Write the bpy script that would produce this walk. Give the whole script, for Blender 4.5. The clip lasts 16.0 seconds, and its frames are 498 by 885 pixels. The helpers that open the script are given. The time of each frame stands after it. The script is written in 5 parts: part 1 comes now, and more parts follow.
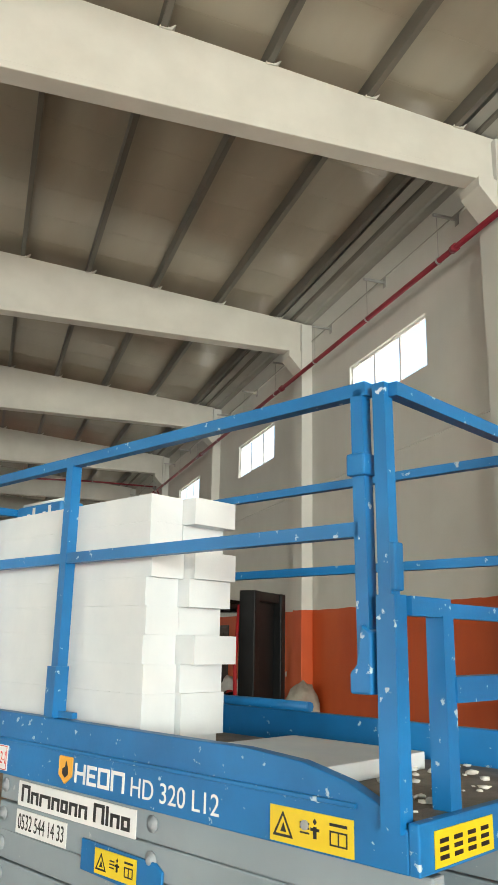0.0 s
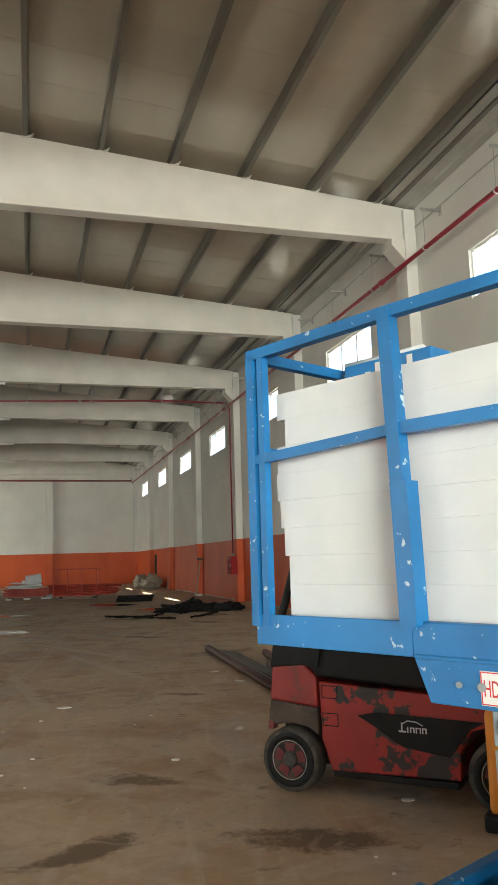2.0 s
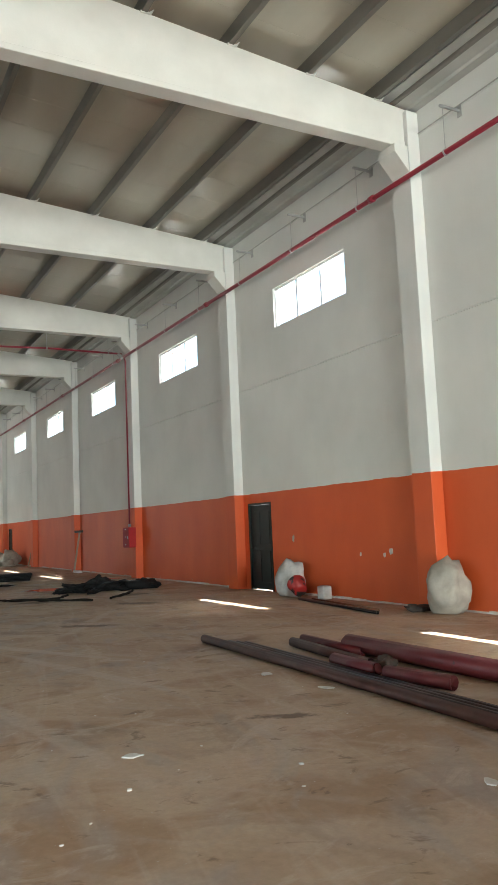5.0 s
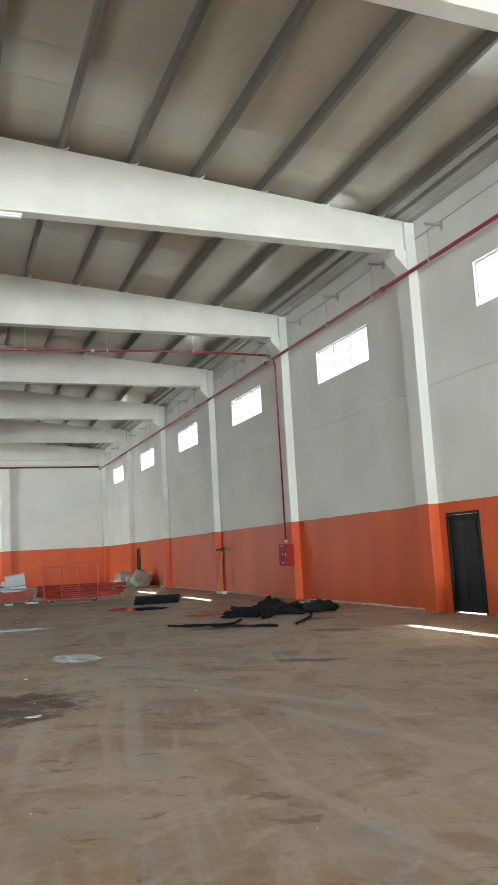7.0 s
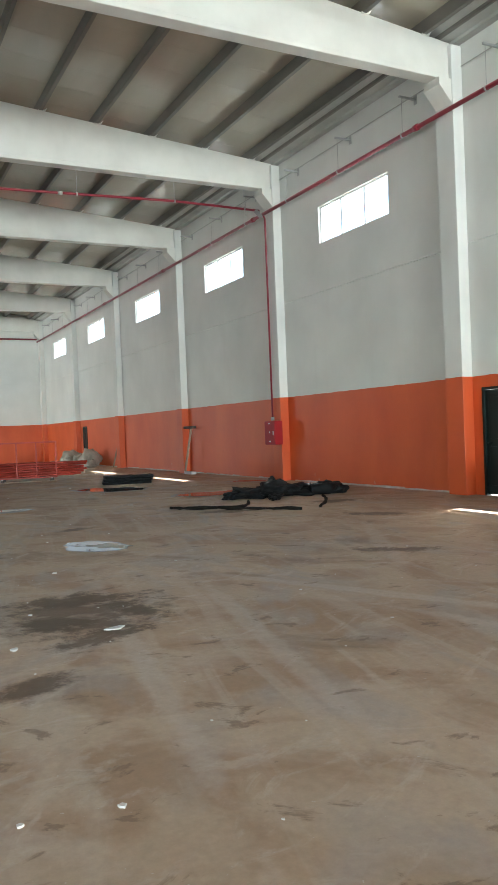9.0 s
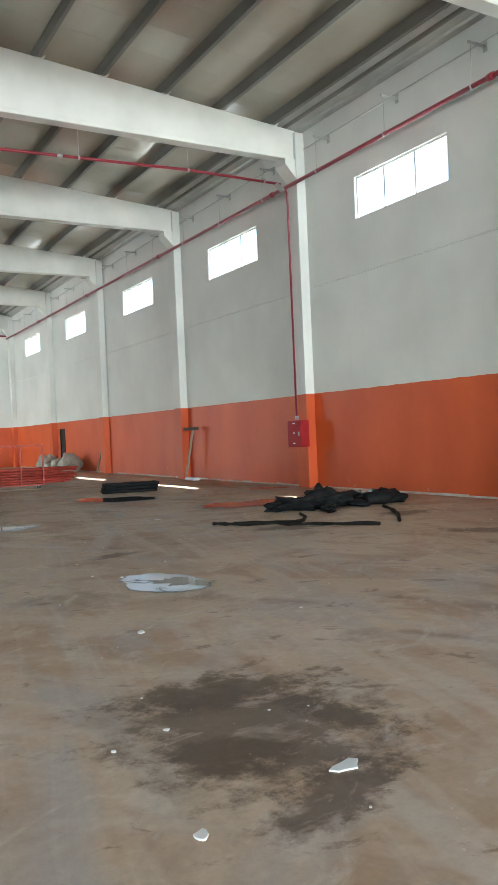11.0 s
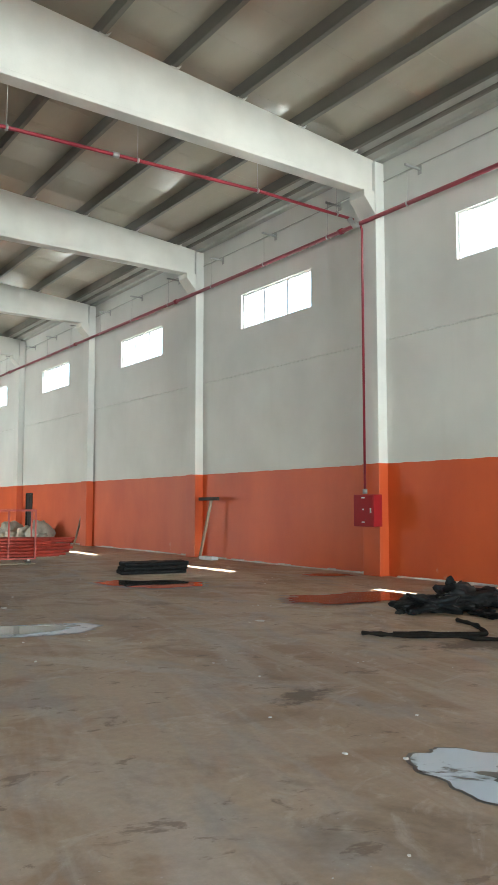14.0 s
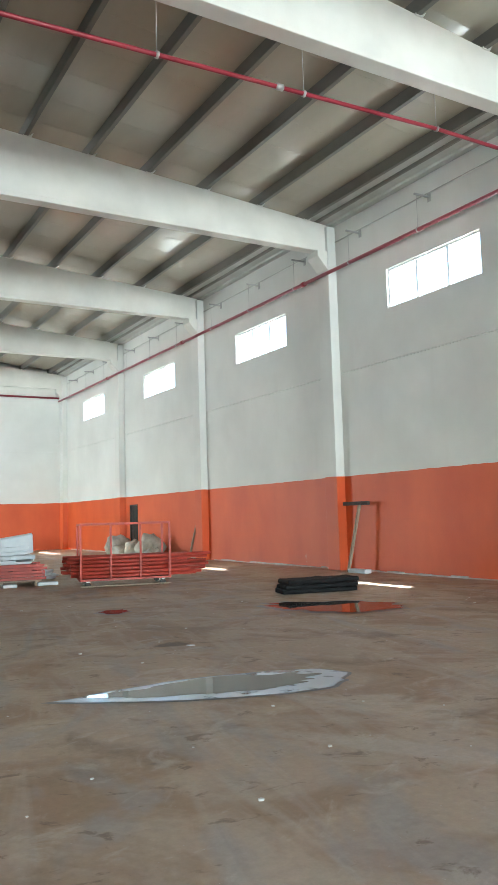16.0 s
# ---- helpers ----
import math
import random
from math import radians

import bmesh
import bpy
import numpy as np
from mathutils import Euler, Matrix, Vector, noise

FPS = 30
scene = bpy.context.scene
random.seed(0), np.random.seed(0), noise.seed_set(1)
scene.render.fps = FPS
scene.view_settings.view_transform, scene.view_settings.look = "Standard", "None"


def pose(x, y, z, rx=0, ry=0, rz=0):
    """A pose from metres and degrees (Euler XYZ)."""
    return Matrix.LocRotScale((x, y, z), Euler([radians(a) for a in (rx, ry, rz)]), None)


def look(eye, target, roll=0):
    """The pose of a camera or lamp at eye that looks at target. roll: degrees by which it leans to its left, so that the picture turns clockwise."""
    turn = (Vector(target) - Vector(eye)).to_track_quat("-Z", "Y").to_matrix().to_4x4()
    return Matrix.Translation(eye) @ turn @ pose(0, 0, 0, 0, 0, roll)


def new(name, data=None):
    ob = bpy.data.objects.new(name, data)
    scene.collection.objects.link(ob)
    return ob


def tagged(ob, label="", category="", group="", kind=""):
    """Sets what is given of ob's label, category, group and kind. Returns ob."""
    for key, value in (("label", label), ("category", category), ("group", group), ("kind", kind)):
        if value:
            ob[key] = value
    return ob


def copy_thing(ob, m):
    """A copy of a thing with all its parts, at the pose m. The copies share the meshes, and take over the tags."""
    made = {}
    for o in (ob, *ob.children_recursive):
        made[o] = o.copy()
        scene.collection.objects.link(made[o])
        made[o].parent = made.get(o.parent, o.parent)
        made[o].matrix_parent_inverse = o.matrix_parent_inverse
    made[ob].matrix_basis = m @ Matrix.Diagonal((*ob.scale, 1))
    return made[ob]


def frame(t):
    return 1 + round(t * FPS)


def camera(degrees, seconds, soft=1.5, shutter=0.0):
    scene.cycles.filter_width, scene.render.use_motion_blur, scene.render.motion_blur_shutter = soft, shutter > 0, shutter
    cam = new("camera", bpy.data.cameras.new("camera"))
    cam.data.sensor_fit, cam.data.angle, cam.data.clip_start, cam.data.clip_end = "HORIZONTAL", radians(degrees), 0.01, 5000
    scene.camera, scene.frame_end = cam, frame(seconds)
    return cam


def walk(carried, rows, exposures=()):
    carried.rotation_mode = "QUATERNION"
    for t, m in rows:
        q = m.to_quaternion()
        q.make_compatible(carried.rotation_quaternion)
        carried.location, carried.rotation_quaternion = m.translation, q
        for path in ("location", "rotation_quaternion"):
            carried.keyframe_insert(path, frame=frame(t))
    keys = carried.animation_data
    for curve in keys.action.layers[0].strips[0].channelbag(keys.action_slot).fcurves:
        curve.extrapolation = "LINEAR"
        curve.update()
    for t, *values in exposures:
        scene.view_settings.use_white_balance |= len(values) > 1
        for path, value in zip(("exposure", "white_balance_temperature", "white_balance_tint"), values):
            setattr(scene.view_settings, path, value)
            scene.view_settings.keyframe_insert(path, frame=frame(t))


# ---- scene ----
cam = camera(35.6, 16.0)
PATH = [
    (0, (-0.203, 0.402, 1.672), (0.411, 2.239, 2.168), 1.1),
    (0.5, (-0.437, 0.593, 1.647), (0.053, 2.486, 2.066), 0.1),
    (1, (-0.694, 1.002, 1.571), (-0.276, 2.928, 1.913), -0.6),
    (1.5, (-1.013, 1.395, 1.585), (-0.567, 3.32, 1.893), -1.6),
    (2, (-1.283, 1.887, 1.584), (-0.744, 3.79, 1.88), -1.6),
    (2.5, (-1.558, 2.496, 1.607), (-0.907, 4.363, 1.905), -0.9),
    (3, (-1.818, 3.109, 1.62), (-1.063, 4.935, 1.923), -0.5),
    (3.2, (-1.904, 3.355, 1.596), (-1.113, 5.168, 1.895), -0.4),
    (5.3, (-2.847, 6.267, 1.537), (-1.892, 8.012, 1.749), -2.6),
    (5.5, (-2.897, 6.603, 1.55), (-1.949, 8.348, 1.787), -2.7),
    (6, (-3.138, 7.364, 1.569), (-2.265, 9.143, 1.835), -2.4),
    (6.5, (-3.35, 8.071, 1.567), (-2.584, 9.897, 1.845), -2.8),
    (7, (-3.607, 8.772, 1.543), (-2.877, 10.614, 1.818), -3.2),
    (7.5, (-3.728, 9.471, 1.548), (-2.959, 11.303, 1.775), -3.2),
    (8, (-4.019, 10.123, 1.506), (-3.192, 11.94, 1.62), -2.5),
    (8.5, (-4.229, 10.826, 1.445), (-3.353, 12.624, 1.437), -2.1),
    (9, (-4.474, 11.518, 1.445), (-3.564, 13.299, 1.414), -2.3),
    (9.2, (-4.543, 11.85, 1.462), (-3.617, 13.623, 1.449), -2.5),
    (11.3, (-4.827, 14.888, 1.433), (-3.786, 16.596, 1.397), -2.3),
    (11.5, (-4.896, 15.156, 1.419), (-3.821, 16.841, 1.37), -2.0),
    (12, (-4.928, 16.0, 1.42), (-3.745, 17.611, 1.348), -1.4),
    (12.5, (-4.861, 16.879, 1.326), (-3.594, 18.425, 1.284), -0.2),
    (13, (-4.991, 17.546, 1.424), (-3.703, 19.076, 1.455), 1.1),
    (13.5, (-5.147, 18.254, 1.421), (-3.903, 19.816, 1.532), 0.8),
    (14, (-5.301, 18.876, 1.453), (-4.145, 20.5, 1.615), 0.0),
    (14.5, (-5.417, 19.675, 1.449), (-4.395, 21.381, 1.655), -0.2),
    (15, (-5.507, 20.558, 1.459), (-4.6, 22.327, 1.673), -0.2),
    (15.5, (-5.526, 21.283, 1.41), (-4.631, 23.059, 1.618), -0.9),
    (16, (-5.517, 22.025, 1.425), (-4.507, 23.741, 1.612), -1.7),
]
EXPOSURES = [(0.0, 2.2, 6740, 0), (1.0, 2.2, 6740, 0), (2.5, 2.5, 6780, 0), (5.5, 3.0, 5900, -2), (7.0, 3.33, 5780, -3), (9.0, 3.4, 5700, -4), (12.0, 3.72, 5620, -4), (13.0, 3.68, 5720, -4), (14.5, 3.68, 5850, -4), (15.0, 3.9, 5620, -4), (16.0, 3.98, 5540, -5)]
walk(cam, [(t, look(eye, target, roll)) for t, eye, target, roll in PATH], EXPOSURES)

# ---- plan, in metres ----
WALL_X = 6.45            # inner face of the window wall
RIDGE_X = -2.8
LEFT_X = 2 * RIDGE_X - WALL_X
BACK_Y, FAR_Y = -21.2, 61.1
PITCH = 7.27
BEAM_Y = [15.84 + PITCH * k for k in range(-5, 4)] + [45.15, 52.65, 60.58]
BAND_Z = 2.33


def beam_top(x):
    return 8.85 + (WALL_X - 0.2 - RIDGE_X - abs(x - RIDGE_X)) * 0.084


# ---- world, sun, large lights ----
SUN_WAY = Vector((-0.312, 0.045, -1.0))
world = bpy.data.worlds.new("world")
scene.world = world
world.use_nodes = True
sky = world.node_tree.nodes.new("ShaderNodeTexSky")
sky.sky_type, sky.sun_disc = "NISHITA", False
sky.sun_elevation, sky.sun_rotation = radians(72.5), radians(98)
world.node_tree.links.new(sky.outputs[0], world.node_tree.nodes["Background"].inputs[0])
world.node_tree.nodes["Background"].inputs[1].default_value = 0.15

sun = new("sun", bpy.data.lights.new("sun", "SUN"))
sun.data.energy, sun.data.angle, sun.data.color = 5.0, radians(0.53), (1.0, 0.95, 0.87)
sun.matrix_world = look((20, 0, 60), Vector((20, 0, 60)) + SUN_WAY)


def daylight(name, eye, target, width, height, watts, color=(1.0, 0.985, 0.955)):
    lamp = new(name, bpy.data.lights.new(name, "AREA"))
    lamp.data.shape, lamp.data.size, lamp.data.size_y = "RECTANGLE", width, height
    lamp.data.energy, lamp.data.color = watts, color
    lamp.matrix_world = look(eye, target)
    return lamp


GATE_X0, GATE_X1, GATE_H = -7.5, 4.5, 5.6
# Fill lamps added in made-up openings of the unseen west wall: y0, y1, watts.
SIDE_FILLS = [(3.2, 7.4, 25), (16.6, 21.8, 14), (53.6, 58.8, 110)]
daylight("gate_daylight", ((GATE_X0 + GATE_X1) / 2, BACK_Y - 0.05, GATE_H / 2), ((GATE_X0 + GATE_X1) / 2, 10, GATE_H / 2), GATE_X1 - GATE_X0 - 0.1, GATE_H - 0.1, 1470)
for a, b, watts in SIDE_FILLS:
    daylight("side_fill_light", (LEFT_X - 0.05, (a + b) / 2, 2.2), (0, (a + b) / 2, 2.2), b - a - 0.1, 4.3, watts)


# ---- materials ----
def material(name, build, rough=0.6, metal=0.0, bump=0.0, bump_scale=40.0, spec=0.5):
    """build(nodes, links) returns the socket of the base colour, or a colour."""
    m = bpy.data.materials.new(name)
    m.use_nodes = True
    nt = m.node_tree
    bsdf = nt.nodes["Principled BSDF"]
    bsdf.inputs["Roughness"].default_value = rough
    bsdf.inputs["Metallic"].default_value = metal
    bsdf.inputs["Specular IOR Level"].default_value = spec
    c = build(nt) if callable(build) else build
    if isinstance(c, (tuple, list)):
        bsdf.inputs["Base Color"].default_value = (*c[:3], 1)
    else:
        nt.links.new(c, bsdf.inputs["Base Color"])
    if bump:
        n = noise_tex(nt, bump_scale, 5)
        b = nt.nodes.new("ShaderNodeBump")
        b.inputs["Strength"].default_value = bump
        b.inputs["Distance"].default_value = 0.02
        nt.links.new(n, b.inputs["Height"])
        nt.links.new(b.outputs[0], bsdf.inputs["Normal"])
    return m


def noise_tex(nt, scale, detail=4.0, stretch=(1, 1, 1), turn=0.0, distort=0.0, rough=0.55):
    geo = nt.nodes.new("ShaderNodeNewGeometry")
    mp = nt.nodes.new("ShaderNodeMapping")
    mp.vector_type = "TEXTURE"
    mp.inputs["Scale"].default_value = [1 / k for k in stretch]
    mp.inputs["Rotation"].default_value = (0, 0, radians(turn))
    n = nt.nodes.new("ShaderNodeTexNoise")
    n.inputs["Scale"].default_value, n.inputs["Detail"].default_value = scale, detail
    n.inputs["Distortion"].default_value, n.inputs["Roughness"].default_value = distort, rough
    nt.links.new(geo.outputs["Position"], mp.inputs["Vector"])
    nt.links.new(mp.outputs[0], n.inputs["Vector"])
    return n.outputs["Fac"]


def ramp(nt, fac, stops):
    r = nt.nodes.new("ShaderNodeValToRGB")
    while len(r.color_ramp.elements) < len(stops):
        r.color_ramp.elements.new(0.5)
    for e, (p, c) in zip(r.color_ramp.elements, stops):
        e.position, e.color = p, ((*c, 1) if isinstance(c, tuple) else (c, c, c, 1))
    nt.links.new(fac, r.inputs[0])
    return r.outputs[0]


def mix(nt, fac, a, b, how="MIX"):
    n = nt.nodes.new("ShaderNodeMix")
    n.data_type, n.blend_type = "RGBA", how
    for k, v in ((0, fac), (6, a), (7, b)):
        sock = n.inputs[k]
        if isinstance(v, (int, float)):
            sock.default_value = v if k == 0 else (v, v, v, 1)
        elif isinstance(v, tuple):
            sock.default_value = (*v, 1)
        else:
            nt.links.new(v, sock)
    return n.outputs[2]


def math_node(nt, op, a, b=0.0):
    n = nt.nodes.new("ShaderNodeMath")
    n.operation = op
    for sock, v in zip(n.inputs, (a, b)):
        if isinstance(v, (int, float)):
            sock.default_value = v
        else:
            nt.links.new(v, sock)
    return n.outputs[0]


def height_of(nt):
    geo = nt.nodes.new("ShaderNodeNewGeometry")
    sep = nt.nodes.new("ShaderNodeSeparateXYZ")
    nt.links.new(geo.outputs["Position"], sep.inputs[0])
    return sep.outputs[2]


def wall_colours(nt):
    """Off-white paint over a hand-rolled orange dado."""
    white = ramp(nt, noise_tex(nt, 0.5, 6), [(0.3, (0.56, 0.56, 0.53)), (0.7, (0.655, 0.655, 0.62))])
    stain = ramp(nt, noise_tex(nt, 1.0, 6, (3, 3, 0.35)), [(0.58, 0.0), (0.8, 0.16)])
    white = mix(nt, stain, white, (0.50, 0.48, 0.43))
    orange = ramp(nt, noise_tex(nt, 0.9, 6, (1, 1, 0.5)), [(0.3, (0.50, 0.070, 0.013)), (0.7, (0.60, 0.100, 0.020))])
    scuff = ramp(nt, noise_tex(nt, 3.2, 8), [(0.70, 0.0), (0.74, 0.5)])
    low = ramp(nt, height_of(nt), [(0.0, 1.0), (0.9, 0.0)])
    scuff = mix(nt, 1.0, scuff, low, "MULTIPLY")
    orange = mix(nt, scuff, orange, (0.55, 0.30, 0.20))
    edge = math_node(nt, "ADD", math_node(nt, "MULTIPLY", math_node(nt, "SUBTRACT", noise_tex(nt, 2.5, 4), 0.5), 0.05), BAND_Z)
    above = math_node(nt, "GREATER_THAN", height_of(nt), edge)
    return mix(nt, above, orange, white)


def blob(nt, x, y, rx, ry, turn, seed_scale=2.2, wander=2.4):
    """A soft-edged, broken-up spill around a place on the floor."""
    geo = nt.nodes.new("ShaderNodeNewGeometry")
    mp = nt.nodes.new("ShaderNodeMapping")
    mp.vector_type = "TEXTURE"
    mp.inputs["Location"].default_value, mp.inputs["Scale"].default_value = (x, y, 0), (rx, ry, 1)
    mp.inputs["Rotation"].default_value = (0, 0, radians(turn))
    nt.links.new(geo.outputs["Position"], mp.inputs["Vector"])
    ln = nt.nodes.new("ShaderNodeVectorMath")
    ln.operation = "LENGTH"
    nt.links.new(mp.outputs[0], ln.inputs[0])
    wob = math_node(nt, "MULTIPLY", math_node(nt, "SUBTRACT", noise_tex(nt, seed_scale, 8, rough=0.75), 0.5), wander)
    return ramp(nt, math_node(nt, "ADD", ln.outputs["Value"], wob), [(0.55, 1.0), (1.0, 0.0)])


SPILLS = [(-2.85, 17.8, 0.75, 0.85, 0), (-2.75, 18.35, 0.72, 0.32, -15), (-3.12, 17.55, 0.34, 0.28, 0), (-2.95, 17.0, 0.42, 0.22, 20), (-2.45, 17.75, 0.18, 0.45, 20), (-3.6, 16.1, 0.35, 0.2, 30), (3.1, 21.9, 0.6, 0.30, -45), (1.1, 18.75, 0.55, 0.18, -35), (0.3, 6.3, 0.5, 0.22, -20), (-0.9, 6.6, 0.45, 0.15, 30), (-0.5, 7.9, 0.4, 0.14, -35), (-1.2, 5.6, 0.4, 0.25, 0), (-1.9, 8.8, 0.4, 0.16, 15), (-0.2, 5.3, 0.35, 0.25, 40), (1.5, 24.2, 0.7, 0.3, -20), (-1.4, 23.6, 0.35, 0.2, 20), (3.9, 24.3, 0.6, 0.4, 0), (-1.75, 30.2, 0.3, 0.16, 0), (0.5, 11.4, 0.35, 0.10, -30)]

TRACKS = [(-2.8, 16.7, 0.10, 3.2, -10), (-1.9, 16.6, 0.10, 2.7, -12), (-0.3, 16.6, 0.12, 2.6, 24), (-2.2, 25.6, 0.16, 1.5, 32), (-1.1, 25.0, 0.18, 1.4, -24), (-1.3, 12.5, 0.12, 2.4, 8), (-3.6, 21.5, 0.2, 1.6, -15), (1.4, 19.5, 0.14, 2.2, -30), (-0.2, 14.5, 0.12, 2.6, 14)]


def floor_colours(nt):
    """Dusty tan concrete: broad mottling, wiped arcs, tyre streaks, oil and damp stains."""
    base = ramp(nt, noise_tex(nt, 0.35, 6, rough=0.55), [(0.32, (0.395, 0.275, 0.180)), (0.5, (0.465, 0.340, 0.232)), (0.68, (0.535, 0.410, 0.295))])
    rust = ramp(nt, noise_tex(nt, 1.1, 6, (1, 0.8, 1), 50, 0.9, 0.6), [(0.47, 0.0), (0.60, 0.75)])
    base = mix(nt, rust, base, (0.345, 0.215, 0.125))
    grey = ramp(nt, noise_tex(nt, 0.8, 5, (1.3, 0.55, 1), -15, 1.6, 0.5), [(0.52, 0.0), (0.64, 0.6)])
    base = mix(nt, grey, base, (0.375, 0.325, 0.290))
    wipe = ramp(nt, noise_tex(nt, 1.3, 6, (2.2, 0.22, 1), -12, 1.6), [(0.52, 0.0), (0.66, 0.38)])
    base = mix(nt, wipe, base, (0.545, 0.445, 0.350))
    wipe2 = ramp(nt, noise_tex(nt, 1.1, 6, (1.9, 0.4, 1), 38, 1.2), [(0.54, 0.0), (0.68, 0.34)])
    base = mix(nt, wipe2, base, (0.520, 0.425, 0.345))
    damp = ramp(nt, noise_tex(nt, 1.0, 7, (1, 0.7, 1), 20, 0.5, 0.62), [(0.57, 0.0), (0.68, 0.6)])
    base = mix(nt, damp, base, (0.210, 0.140, 0.088))
    for track in TRACKS:
        base = mix(nt, math_node(nt, "MULTIPLY", blob(nt, *track, 1.6, 1.9), 0.42), base, (0.56, 0.475, 0.40))
    for spill in SPILLS:
        base = mix(nt, math_node(nt, "MULTIPLY", blob(nt, *spill, 3.6, 3.0), 0.8), base, (0.100, 0.060, 0.034))
    blots = ramp(nt, noise_tex(nt, 4.2, 7, (1, 0.6, 1), 70, 0.6, 0.68), [(0.60, 0.0), (0.65, 0.62)])
    base = mix(nt, blots, base, (0.165, 0.102, 0.062))
    dust = ramp(nt, noise_tex(nt, 2.8, 7, (0.6, 1, 1), 25, 1.2, 0.65), [(0.56, 0.0), (0.66, 0.45)])
    base = mix(nt, dust, base, (0.585, 0.485, 0.395))
    grit = ramp(nt, noise_tex(nt, 16, 6, rough=0.75), [(0.32, 0.88), (0.68, 1.07)])
    speck = ramp(nt, noise_tex(nt, 30, 2), [(0.73, 0.0), (0.76, 0.5)])
    base = mix(nt, 1.0, base, grit, "MULTIPLY")
    return mix(nt, speck, base, (0.62, 0.57, 0.50))


def reflection_and_mud(nt):
    """Pale wall and window reflection painted as colour, with bare mud showing through."""
    n = noise_tex(nt, 3.2, 7, (1, 0.7, 1), 30, 0.6, 0.65)
    return ramp(nt, n, [(0.52, (0.68, 0.74, 0.81)), (0.575, (0.46, 0.50, 0.55)), (0.62, (0.12, 0.09, 0.066))])


def worn(col, under, amount=0.68, scale=9.0, var=0.12, soft=0.02):
    def build(nt):
        lo, hi = tuple(c * (1 - var) for c in col), tuple(min(1, c * (1 + var)) for c in col)
        base = ramp(nt, noise_tex(nt, 2.2, 5), [(0.3, lo), (0.7, hi)])
        chip = ramp(nt, noise_tex(nt, scale, 6), [(amount, 0.0), (amount + soft, 1.0)])
        return mix(nt, chip, base, under)
    return build


def mottled(a, b, scale=3.0, stretch=(1, 1, 1)):
    return lambda nt: ramp(nt, noise_tex(nt, scale, 6, stretch), [(0.3, a), (0.7, b)])


